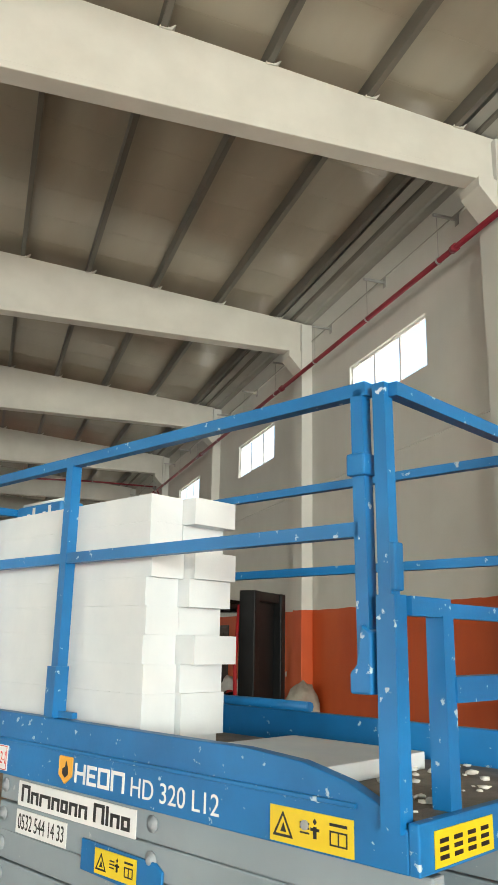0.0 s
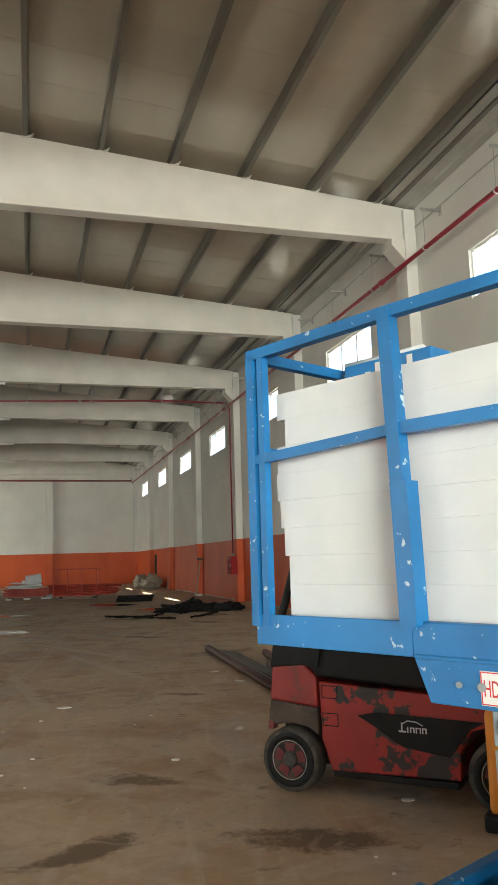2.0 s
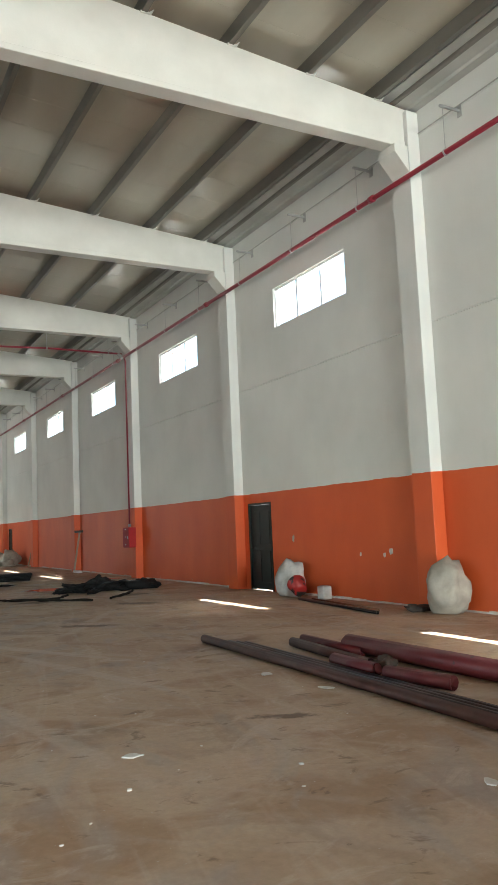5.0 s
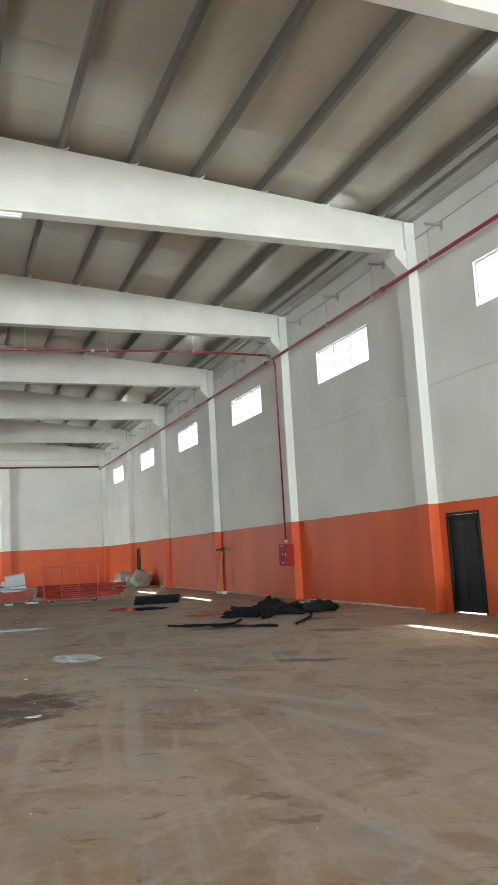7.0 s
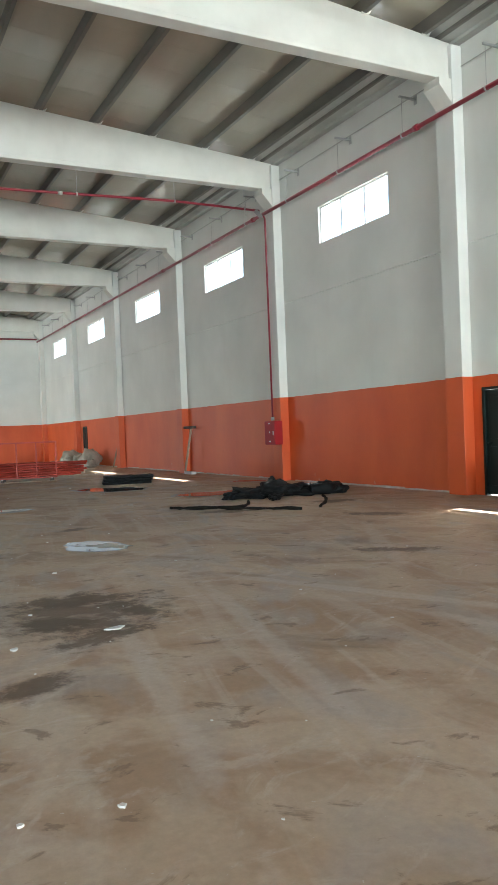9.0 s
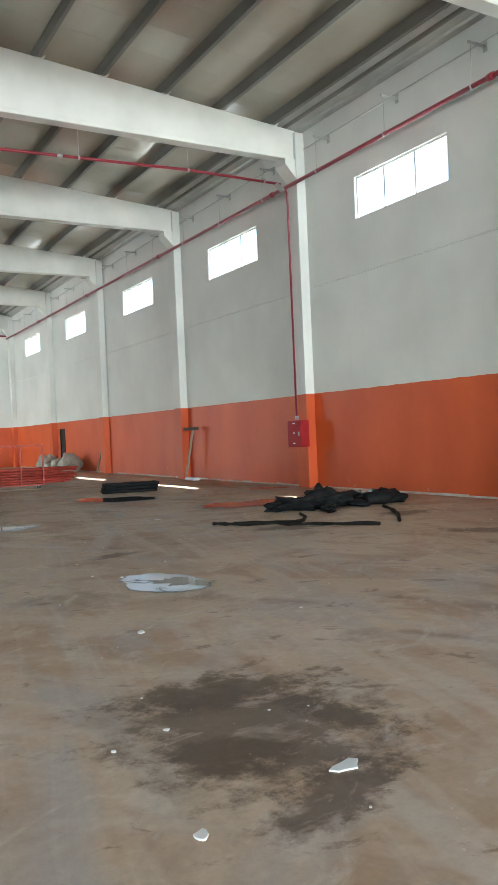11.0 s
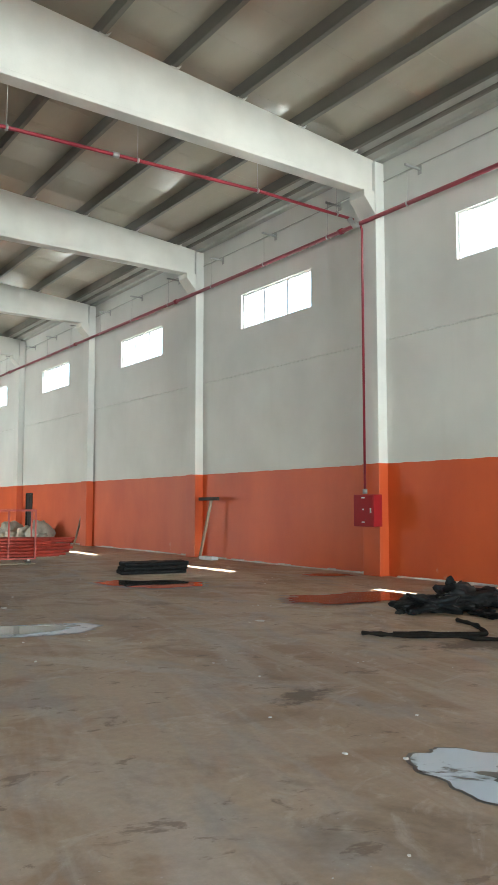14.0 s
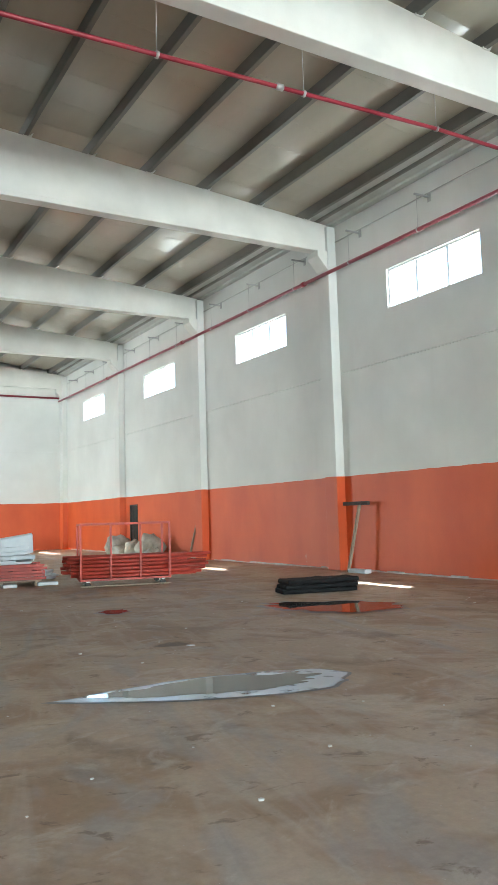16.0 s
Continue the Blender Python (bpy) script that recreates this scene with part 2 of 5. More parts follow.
M = dict(
    wall=material("painted_precast", wall_colours, 0.55, bump=0.12, bump_scale=25),
    floor=material("dusty_concrete", floor_colours, 0.6, bump=0.16, bump_scale=11, spec=0.4),
    beam=material("white_painted_concrete", mottled((0.56, 0.55, 0.505), (0.655, 0.645, 0.595), 1.2, (1, 1, 1)), 0.6, bump=0.08, bump_scale=30),
    roof=material("coated_roof_sheet", mottled((0.36, 0.33, 0.265), (0.45, 0.415, 0.34), 0.7, (1, 0.2, 1)), 0.19, bump=0.02, bump_scale=5, spec=1.0),
    purlin=material("galvanised_purlin", mottled((0.125, 0.117, 0.10), (0.195, 0.182, 0.158), 1.5, (1, 0.2, 1)), 0.5, 0.2),
    gutter=material("dull_zinc", mottled((0.33, 0.33, 0.30), (0.44, 0.44, 0.41), 1.0), 0.45, 0.1),
    galv=material("galvanised_steel", mottled((0.34, 0.34, 0.33), (0.48, 0.48, 0.47), 4.0), 0.45, 0.6),
    redpipe=material("red_sprinkler_paint", worn((0.20, 0.009, 0.022), (0.15, 0.03, 0.035), 0.66), 0.4),
    redbox=material("red_enamel", worn((0.30, 0.007, 0.012), (0.2, 0.03, 0.03), 0.68), 0.6, spec=0.3),
    frame=material("white_window_plastic", mottled((0.70, 0.70, 0.70), (0.80, 0.80, 0.80)), 0.4),
    door=material("dark_green_steel", mottled((0.0035, 0.009, 0.008), (0.007, 0.016, 0.014), 1.2), 0.5, spec=0.3),
    plaster=material("cement_fillet", mottled((0.42, 0.38, 0.33), (0.66, 0.63, 0.58), 5.0), 0.8, bump=0.5, bump_scale=20),
    blue=material("scuffed_blue_paint", worn((0.008, 0.150, 0.40), (0.46, 0.56, 0.64), 0.65, 24.0, 0.24, 0.035), 0.42, bump=0.06, bump_scale=30),
    lightblue=material("sky_blue_paint", worn((0.02, 0.20, 0.52), (0.62, 0.64, 0.60), 0.66, 9.0), 0.42),
    armgrey=material("grey_machine_paint", worn((0.26, 0.31, 0.345), (0.44, 0.47, 0.50), 0.69, 14.0, 0.1, 0.05), 0.42, bump=0.04),
    deck=material("dusty_chequer_plate", mottled((0.16, 0.13, 0.10), (0.30, 0.25, 0.20), 8.0), 0.7, bump=0.3, bump_scale=60),
    foam=material("white_polystyrene", mottled((0.60, 0.64, 0.67), (0.67, 0.70, 0.72), 6.0), 0.75, bump=0.06, bump_scale=120),
    white=material("white_vinyl", mottled((0.74, 0.75, 0.75), (0.82, 0.82, 0.82), 5.0), 0.4),
    ink=material("black_vinyl", mottled((0.012, 0.012, 0.013), (0.02, 0.02, 0.022)), 0.4),
    yellow=material("yellow_label", mottled((0.72, 0.52, 0.02), (0.80, 0.60, 0.03), 8.0), 0.4),
    redink=material("red_ink", mottled((0.55, 0.04, 0.05), (0.62, 0.06, 0.07)), 0.5),
    amber=material("amber_badge", mottled((0.75, 0.36, 0.04), (0.80, 0.42, 0.06)), 0.4),
    bolt=material("worn_bolt_steel", mottled((0.22, 0.25, 0.28), (0.36, 0.39, 0.42), 20.0), 0.55, 0.1),
    rust=material("rusty_steel", mottled((0.10, 0.045, 0.022), (0.22, 0.10, 0.05), 12.0), 0.75, bump=0.2),
    flred=material("scratched_red_paint", worn((0.26, 0.012, 0.010), (0.016, 0.014, 0.013), 0.525, 4.5, 0.2, 0.025), 0.45, bump=0.05),
    flhood=material("red_hood_paint", worn((0.20, 0.014, 0.012), (0.06, 0.03, 0.022), 0.56, 5.0, 0.25, 0.12), 0.45, bump=0.05),
    flblack=material("black_machine_plastic", mottled((0.003, 0.0035, 0.004), (0.009, 0.0095, 0.010), 5.0), 0.5, bump=0.05, spec=0.22),
    fldirt=material("grimy_counterweight", mottled((0.030, 0.022, 0.018), (0.085, 0.06, 0.045), 6.0), 0.75, bump=0.2),
    rubber=material("dusty_rubber", mottled((0.016, 0.015, 0.014), (0.10, 0.088, 0.075), 9.0), 0.85, bump=0.2),
    silver=material("silver_print", mottled((0.45, 0.46, 0.47), (0.55, 0.56, 0.57)), 0.4),
    orange=material("orange_machine_paint", worn((0.62, 0.22, 0.02), (0.10, 0.06, 0.03), 0.66, 7.0), 0.45),
    green=material("green_cloth", mottled((0.02, 0.07, 0.04), (0.05, 0.15, 0.09), 20.0), 0.9),
    steelrod=material("oiled_black_steel", mottled((0.020, 0.018, 0.018), (0.055, 0.045, 0.042), 4.0), 0.28, 0.7),
    brownpipe=material("rust_brown_primer", mottled((0.050, 0.020, 0.016), (0.10, 0.042, 0.032), 6.0), 0.5),
    maroon=material("maroon_painted_steel", worn((0.12, 0.016, 0.020), (0.05, 0.02, 0.02), 0.66), 0.4),
    sack=material("woven_white_sack", mottled((0.36, 0.35, 0.33), (0.58, 0.57, 0.55), 5.0), 0.7, bump=0.4, bump_scale=12),
    sackbeige=material("woven_beige_sack", mottled((0.27, 0.24, 0.20), (0.42, 0.38, 0.32), 4.0), 0.8, bump=0.4, bump_scale=12),
    tarp=material("black_sheeting", mottled((0.005, 0.005, 0.0055), (0.013, 0.013, 0.0135), 6.0), 0.7, spec=0.2, bump=0.35, bump_scale=18),
    cord=material("dark_strap", mottled((0.007, 0.0055, 0.0045), (0.020, 0.015, 0.011), 8.0), 0.9, spec=0.2),
    wood=material("weathered_timber", mottled((0.22, 0.16, 0.11), (0.36, 0.28, 0.20), 5.0, (6, 6, 0.6)), 0.75, bump=0.2),
    scaffold=material("red_scaffold_paint", worn((0.40, 0.05, 0.032), (0.16, 0.06, 0.04), 0.66, 8.0, 0.3), 0.55),
    water=material("muddy_water", mottled((0.040, 0.028, 0.020), (0.075, 0.055, 0.040), 1.5), 0.03, spec=0.6),
    damp=material("wet_mud_rim", mottled((0.060, 0.042, 0.030), (0.11, 0.080, 0.058), 6.0), 0.28),
    reflection_and_mud=material("painted_reflection", reflection_and_mud, 0.2, spec=1.0),
    stain=material("oil_stain", mottled((0.050, 0.032, 0.020), (0.10, 0.068, 0.045), 3.0), 0.55),
    flake=material("polystyrene_flake", mottled((0.62, 0.60, 0.56), (0.76, 0.74, 0.70), 9.0), 0.8),
    diffuser=material("unlit_lamp_diffuser", mottled((0.68, 0.68, 0.66), (0.76, 0.76, 0.74)), 0.4),
    ground=material("pale_bounce_ground", mottled((0.40, 0.37, 0.33), (0.52, 0.49, 0.44), 0.4), 0.9),
)
glass = bpy.data.materials.new("window_glass")
glass.use_nodes = True
gb = glass.node_tree.nodes["Principled BSDF"]
gb.inputs["Transmission Weight"].default_value, gb.inputs["Roughness"].default_value, gb.inputs["IOR"].default_value = 1.0, 0.0, 1.1
M["glass"] = glass


# ---- mesh helpers ----
def mesh_of(bm, name, mat):
    me = bpy.data.meshes.new(name)
    bm.normal_update()
    bm.to_mesh(me)
    bm.free()
    me.materials.append(M[mat] if isinstance(mat, str) else mat)
    return me


def part(name, bm, mat, parent=None, label=""):
    ob = new(name, mesh_of(bm, name, mat))
    if parent:
        ob.parent = parent
    return tagged(ob, label)


def thing(name, m, label, category, group="", kind=""):
    ob = new(name)
    ob.empty_display_size = 0.1
    ob.matrix_world = m
    return tagged(ob, label, category, group, kind)


def add_box(bm, x0, x1, y0, y1, z0, z1, bevel=0.0):
    r = bmesh.ops.create_cube(bm, size=1.0)
    vs = r["verts"]
    for v in vs:
        v.co = Vector((x0 + (v.co.x + 0.5) * (x1 - x0), y0 + (v.co.y + 0.5) * (y1 - y0), z0 + (v.co.z + 0.5) * (z1 - z0)))
    if bevel:
        es = list({e for v in vs for e in v.link_edges})
        bmesh.ops.bevel(bm, geom=es, offset=bevel, segments=2, profile=0.5, affect="EDGES")
    return bm


def box(x0, x1, y0, y1, z0, z1, bevel=0.0):
    return add_box(bmesh.new(), x0, x1, y0, y1, z0, z1, bevel)


def add_prism(bm, pts, w0, w1, axis="y", bevel=0.0):
    """A polygon extruded along an axis. pts: (x, z) for y, (y, z) for x, (x, y) for z."""
    def co(p, w):
        return {"y": (p[0], w, p[1]), "x": (w, p[0], p[1]), "z": (p[0], p[1], w)}[axis]
    a = [bm.verts.new(co(p, w0)) for p in pts]
    b = [bm.verts.new(co(p, w1)) for p in pts]
    fs = [bm.faces.new(a), bm.faces.new(b[::-1])]
    n = len(pts)
    for k in range(n):
        fs.append(bm.faces.new((a[k], b[k], b[(k + 1) % n], a[(k + 1) % n])))
    bmesh.ops.recalc_face_normals(bm, faces=fs)
    if bevel:
        es = list({e for f in fs for e in f.edges})
        bmesh.ops.bevel(bm, geom=es, offset=bevel, segments=2, profile=0.5, affect="EDGES")
    return bm


def prism(pts, w0, w1, axis="y", bevel=0.0):
    return add_prism(bmesh.new(), pts, w0, w1, axis, bevel)


def add_tube(bm, pts, r, seg=10, square=False, cap=True):
    """A round or square tube along a line of points; r may be a list."""
    pts = [Vector(p) for p in pts]
    rs = r if isinstance(r, (list, tuple)) else [r] * len(pts)
    if square:
        seg = 4
    rings, up = [], None
    for k, p in enumerate(pts):
        d = (pts[min(k + 1, len(pts) - 1)] - pts[max(k - 1, 0)]).normalized()
        if up is None:
            up = Vector((0, 0, 1)) if abs(d.z) < 0.9 else Vector((1, 0, 0))
        side = d.cross(up).normalized()
        up = side.cross(d).normalized()
        off = math.pi / 4 if square else 0
        s = rs[k] * (math.sqrt(2) if square else 1)
        rings.append([bm.verts.new(p + side * math.cos(off + i * math.tau / seg) * s + up * math.sin(off + i * math.tau / seg) * s) for i in range(seg)])
    fs = []
    for a, b in zip(rings, rings[1:]):
        for i in range(seg):
            f = bm.faces.new((a[i], a[(i + 1) % seg], b[(i + 1) % seg], b[i]))
            f.smooth = not square
            fs.append(f)
    if cap:
        fs += [bm.faces.new(rings[0][::-1]), bm.faces.new(rings[-1])]
    bmesh.ops.recalc_face_normals(bm, faces=fs)
    return bm


def tube(pts, r, seg=10, square=False):
    return add_tube(bmesh.new(), pts, r, seg, square)


def lathe(profile, seg=28, axis="y", closed=False):
    """A profile of (radius, along) turned about an axis."""
    bm = bmesh.new()
    rings = []
    for r, w in profile:
        ring = []
        for i in range(seg):
            c, s = math.cos(i * math.tau / seg) * r, math.sin(i * math.tau / seg) * r
            ring.append(bm.verts.new({"y": (c, w, s), "z": (c, s, w), "x": (w, c, s)}[axis]))
        rings.append(ring)
    for a, b in zip(rings, rings[1:] + (rings[:1] if closed else [])):
        for i in range(seg):
            bm.faces.new((a[i], a[(i + 1) % seg], b[(i + 1) % seg], b[i])).smooth = True
    if not closed:
        bm.faces.new(rings[0][::-1])
        bm.faces.new(rings[-1])
    bmesh.ops.recalc_face_normals(bm, faces=bm.faces[:])
    return bm


def moved(bm, m):
    bmesh.ops.transform(bm, matrix=m, verts=bm.verts[:])
    return bm


def lump(rx, ry, rz, seed, rough=0.18, sub=3, flat=True):
    """A sagging lump, for sacks and heaps: its base lies on z = 0."""
    bm = bmesh.new()
    bmesh.ops.create_icosphere(bm, subdivisions=sub, radius=1.0)
    for v in bm.verts:
        d = v.co.normalized()
        k = 1 + rough * noise.noise(d * 1.7 + Vector((seed, 0, 0))) * 2 + rough * 0.6 * noise.noise(d * 5 + Vector((0, seed, 0)))
        p = Vector((d.x * rx, d.y * ry, d.z * rz)) * k
        p.z += rz * 0.75
        if flat:
            p.z = max(p.z, 0.0) if p.z > 0 else p.z * 0.02
        v.co = p
    zs = min(v.co.z for v in bm.verts)
    for v in bm.verts:
        v.co.z -= zs
    for f in bm.faces:
        f.smooth = True
    return bm


def writing(name, text, size, m, mat, parent, width=None, label=""):
    """Lettering with the built-in font as a thin mesh; m puts its lower left corner."""
    cu = bpy.data.curves.new(name, "FONT")
    cu.body, cu.size, cu.extrude = text, size, 0.0006
    tmp = new(name, cu)
    me = bpy.data.meshes.new_from_object(tmp.evaluated_get(bpy.context.evaluated_depsgraph_get()))
    bpy.data.objects.remove(tmp)
    xs = [v.co.x for v in me.vertices]
    k = width / (max(xs) - min(xs)) if width else 1.0
    me.transform(m @ Matrix.Diagonal((k, 1, 1, 1)) @ Matrix.Translation((-min(xs), 0, 0)))
    me.materials.clear()
    me.materials.append(M[mat])
    ob = new(name, me)
    ob.parent = parent
    return tagged(ob, label)


# ---- the hall: ground, floor, walls, roof ----
def ring_slab(name, x0, x1, y0, y1, z0, z1, mat, label):
    return tagged(part(name, box(x0, x1, y0, y1, z0, z1), mat), label, name, "", "structure")


# Ground out of view, kept pale to bounce sunlight up through the windows.
bm = bmesh.new()
add_box(bm, -3000, 3000, -3000, 3000, -0.6, -0.12)
tagged(part("ground", bm, "ground"), "unseen ground around the hall, made pale to bounce light inside", "ground", "", "structure")
bm = bmesh.new()
NX, NY = 36, 130
grid = [[bm.verts.new((LEFT_X - 0.3 + (WALL_X - LEFT_X + 0.6) * i / NX, BACK_Y - 0.3 + (FAR_Y - BACK_Y + 0.6) * j / NY, 0)) for j in range(NY + 1)] for i in range(NX + 1)]
for i in range(NX):
    for j in range(NY):
        bm.faces.new((grid[i][j], grid[i + 1][j], grid[i + 1][j + 1], grid[i][j + 1])).smooth = True
floor = tagged(part("floor", bm, "floor"), "dusty brown concrete floor with tyre streaks and damp stains", "floor", "", "structure")
part("slab", box(LEFT_X - 0.4, WALL_X + 0.4, BACK_Y - 0.4, FAR_Y + 0.4, -0.3, -0.01), "floor", floor)

T = 0.11                       # thickness of the wall panels
WIN_A, WIN_B, WIN_Z0, WIN_Z1 = 2.45, 5.36, 6.17, 7.12
TOP_Z = 9.2


def panel(bm, x_in, x_out, y0, y1, z0, z1, lo=True, hi=True):
    """A wall panel with its long inner edges chamfered, for a fine joint."""
    c = 0.02
    s = 1 if x_out > x_in else -1
    pts = [(x_out, z0), (x_out, z1), (x_in + s * (c if hi else 0), z1), (x_in, z1 - (c if hi else 0)), (x_in, z0 + (c if lo else 0)), (x_in + s * (c if lo else 0), z0)]
    return add_prism(bm, pts, y0, y1, "y")


def bays():
    ys = [BACK_Y] + BEAM_Y[1:]
    return list(zip(ys, ys[1:] + [FAR_Y]))


def window_wall(name, x_in, x_out, label, windows, doors, gates):
    wall = thing(name, Matrix.Identity(4), label, "wall", "", "structure")
    for k, (y0, y1) in enumerate(bays()):
        bm = bmesh.new()
        hole = [(a, b, h) for a, b, h in doors + gates if y0 <= a < y1]
        if y1 - y0 < 1:
            panel(bm, x_in, x_out, y0, y1, 0, 4.95, False)
        elif hole:
            a, b, h = hole[0]
            panel(bm, x_in, x_out, y0, a, 0, h, False, False)
            panel(bm, x_in, x_out, b, y1, 0, h, False, False)
            panel(bm, x_in, x_out, y0, y1, h, 4.95, False)
        else:
            panel(bm, x_in, x_out, y0, y1, 0, 4.95, False)
        part("panel", bm, "wall", wall)
        bm = bmesh.new()
        if windows and y1 - y0 > 5:
            base = y1 - PITCH if k == 0 else y0
            a, b = base + WIN_A, base + WIN_B
            panel(bm, x_in, x_out, y0, y1, 4.95, WIN_Z0, True, False)
            panel(bm, x_in, x_out, y0, a, WIN_Z0, WIN_Z1, False, False)
            panel(bm, x_in, x_out, b, y1, WIN_Z0, WIN_Z1, False, False)
            panel(bm, x_in, x_out, y0, y1, WIN_Z1, 8.38, False, True)
        else:
            panel(bm, x_in, x_out, y0, y1, 4.95, 8.38)
        part("panel", bm, "wall", wall)
        bm = bmesh.new()
        panel(bm, x_in, x_out, y0, y1, 8.38, TOP_Z, True, False)
        part("panel", bm, "wall", wall)
    return wall


DOORS = [(21.75, 22.86, 2.1), (51.35, 52.15, 2.0)]
window_wall("wall_east", WALL_X, WALL_X + T, "off-white precast wall panels with a bright orange painted dado", True, DOORS, [])
# The west wall is out of view; its openings only hold the added fill lamps.
window_wall("wall_west", LEFT_X, LEFT_X - T, "unseen off-white precast wall panels with openings added for fill light", False, [], [(a, b, 4.4) for a, b, _ in SIDE_FILLS])
# end walls
bm = bmesh.new()
add_box(bm, LEFT_X - T, GATE_X0, BACK_Y - 0.2, BACK_Y, 0, TOP_Z)
add_box(bm, GATE_X1, WALL_X + T, BACK_Y - 0.2, BACK_Y, 0, TOP_Z)
add_box(bm, GATE_X0, GATE_X1, BACK_Y - 0.2, BACK_Y, GATE_H, TOP_Z)
add_prism(bm, [(LEFT_X - T, TOP_Z), (WALL_X + T, TOP_Z), (RIDGE_X, 10.4)], BACK_Y - 0.2, BACK_Y)
tagged(part("wall_south", bm, "wall"), "off-white end wall with a wide open loading gate", "wall", "", "structure")
far = thing("wall_north", Matrix.Identity(4), "off-white gable end wall with an orange painted dado", "wall", "", "structure")
for x0, x1 in ((LEFT_X - T, -5.6), (-5.6, 0.0), (0.0, WALL_X + T)):
    for z0, z1 in ((0, 4.9), (4.9, 7.7)):
        bm = bmesh.new()
        add_prism(bm, [(FAR_Y + 0.2, z0), (FAR_Y + 0.2, z1), (FAR_Y + 0.008, z1), (FAR_Y, z1 - 0.008), (FAR_Y, z0 + 0.008), (FAR_Y + 0.008, z0)], x0, x1, "x")
        part("panel", bm, "wall", far)
bm = prism([(LEFT_X - T, 7.7), (WALL_X + T, 7.7), (WALL_X + T, TOP_Z), (RIDGE_X, 10.4), (LEFT_X - T, TOP_Z)], FAR_Y, FAR_Y + 0.2)
part("gable", bm, "wall", far)


def window(name, y0, y1):
    w = thing(name, Matrix.Identity(4), "high strip window with three white-framed panes", "window", "high windows", "structure")
    x0, x1, f = WALL_X + 0.055, WALL_X + T - 0.005, 0.045
    bm = bmesh.new()
    add_box(bm, x0, x1, y0, y1, WIN_Z0, WIN_Z0 + f)
    add_box(bm, x0, x1, y0, y1, WIN_Z1 - f, WIN_Z1)
    add_box(bm, x0, x1, y0, y0 + f, WIN_Z0 + f, WIN_Z1 - f)
    add_box(bm, x0, x1, y1 - f, y1, WIN_Z0 + f, WIN_Z1 - f)
    part("window_frame", bm, "frame", w)
    third = (y1 - y0) / 3
    for k in (1, 2):
        part("mullion", box(x0, x1, y0 + third * k - 0.028, y0 + third * k + 0.028, WIN_Z0 + f, WIN_Z1 - f), "frame", w)
    for k in range(3):
        a, b = y0 + third * k + (f if k == 0 else 0.028), y0 + third * (k + 1) - (f if k == 2 else 0.028)
        g = part("pane", box(x0 + 0.02, x0 + 0.026, a, b, WIN_Z0 + f, WIN_Z1 - f), "glass", w)
        g.visible_shadow = False
    part("window_sill", box(WALL_X - 0.012, WALL_X + 0.055, y0, y1, WIN_Z0, WIN_Z0 + 0.012), "plaster", w)


for k, (y0, y1) in enumerate(bays()):
    if y1 - y0 > 5:
        base = y1 - PITCH if k == 0 else y0
        window("window_%d" % (k + 1), base + WIN_A, base + WIN_B)


def steel_door(name, y0, y1, h, label):
    d = thing(name, Matrix.Identity(4), label, "door", "", "structure")
    x = WALL_X
    bm = bmesh.new()
    add_box(bm, x - 0.02, x + T, y0, y0 + 0.05, 0, h)
    add_box(bm, x - 0.02, x + T, y1 - 0.05, y1, 0, h)
    add_box(bm, x - 0.02, x + T, y0 + 0.05, y1 - 0.05, h - 0.05, h)
    part("door_frame", bm, "door", d)
    leaf = part("leaf", box(x + 0.02, x + 0.07, y0 + 0.055, y1 - 0.055, 0.025, h - 0.055, 0.004), "door", d)
    mid = (y0 + y1) / 2
    for a, b in ((y0 + 0.14, mid - 0.05), (mid + 0.05, y1 - 0.14)):
        for z0, z1 in ((0.2, 0.95), (1.1, h - 0.2)):
            part("door_panel", box(x + 0.008, x + 0.022, a, b, z0, z1, 0.005), "door", leaf)
    bm = tube([(x + 0.02, y1 - 0.13, 1.02), (x - 0.04, y1 - 0.13, 1.02), (x - 0.04, y1 - 0.26, 1.02)], 0.01, 8)
    part("handle", bm, "flblack", leaf)
    return d


steel_door("door_1", *DOORS[0], "closed dark green steel side door in the orange wall")
steel_door("door_2", *DOORS[1], "narrow dark green steel door near the far corner")


def pilaster(name, y, x_face, x_wall, label):
    s = 1 if x_wall > x_face else -1
    p = thing(name, Matrix.Identity(4), label, "column", "columns", "structure")
    d = 0.50
    part("shaft", box(min(x_face, x_wall + s * 0.002), max(x_face, x_wall), y, y + d, 0, beam_top(x_wall) - 0.04, 0.012), "wall", p)
    pts = [(x_face, 8.128), (x_face - s * 0.30, 8.128), (x_face - s * 0.30, 7.98), (x_face, 7.65)]
    part("corbel", prism(pts, y + 0.02, y + d - 0.02, "y", 0.008), "beam", p)


for y in BEAM_Y:
    pilaster("pilaster_east", y, 6.19, WALL_X, "off-white concrete pilaster with an orange painted foot")
    pilaster("pilaster_west", y, LEFT_X + 0.26, LEFT_X, "off-white concrete pilaster against the wall")
for x in (-0.27, -5.87):
    tagged(part("pilaster_north", box(x, x + 0.56, FAR_Y - 0.26, FAR_Y, 0, 7.66, 0.012), "wall"), "off-white concrete pilaster on the gable wall", "column", "", "structure")


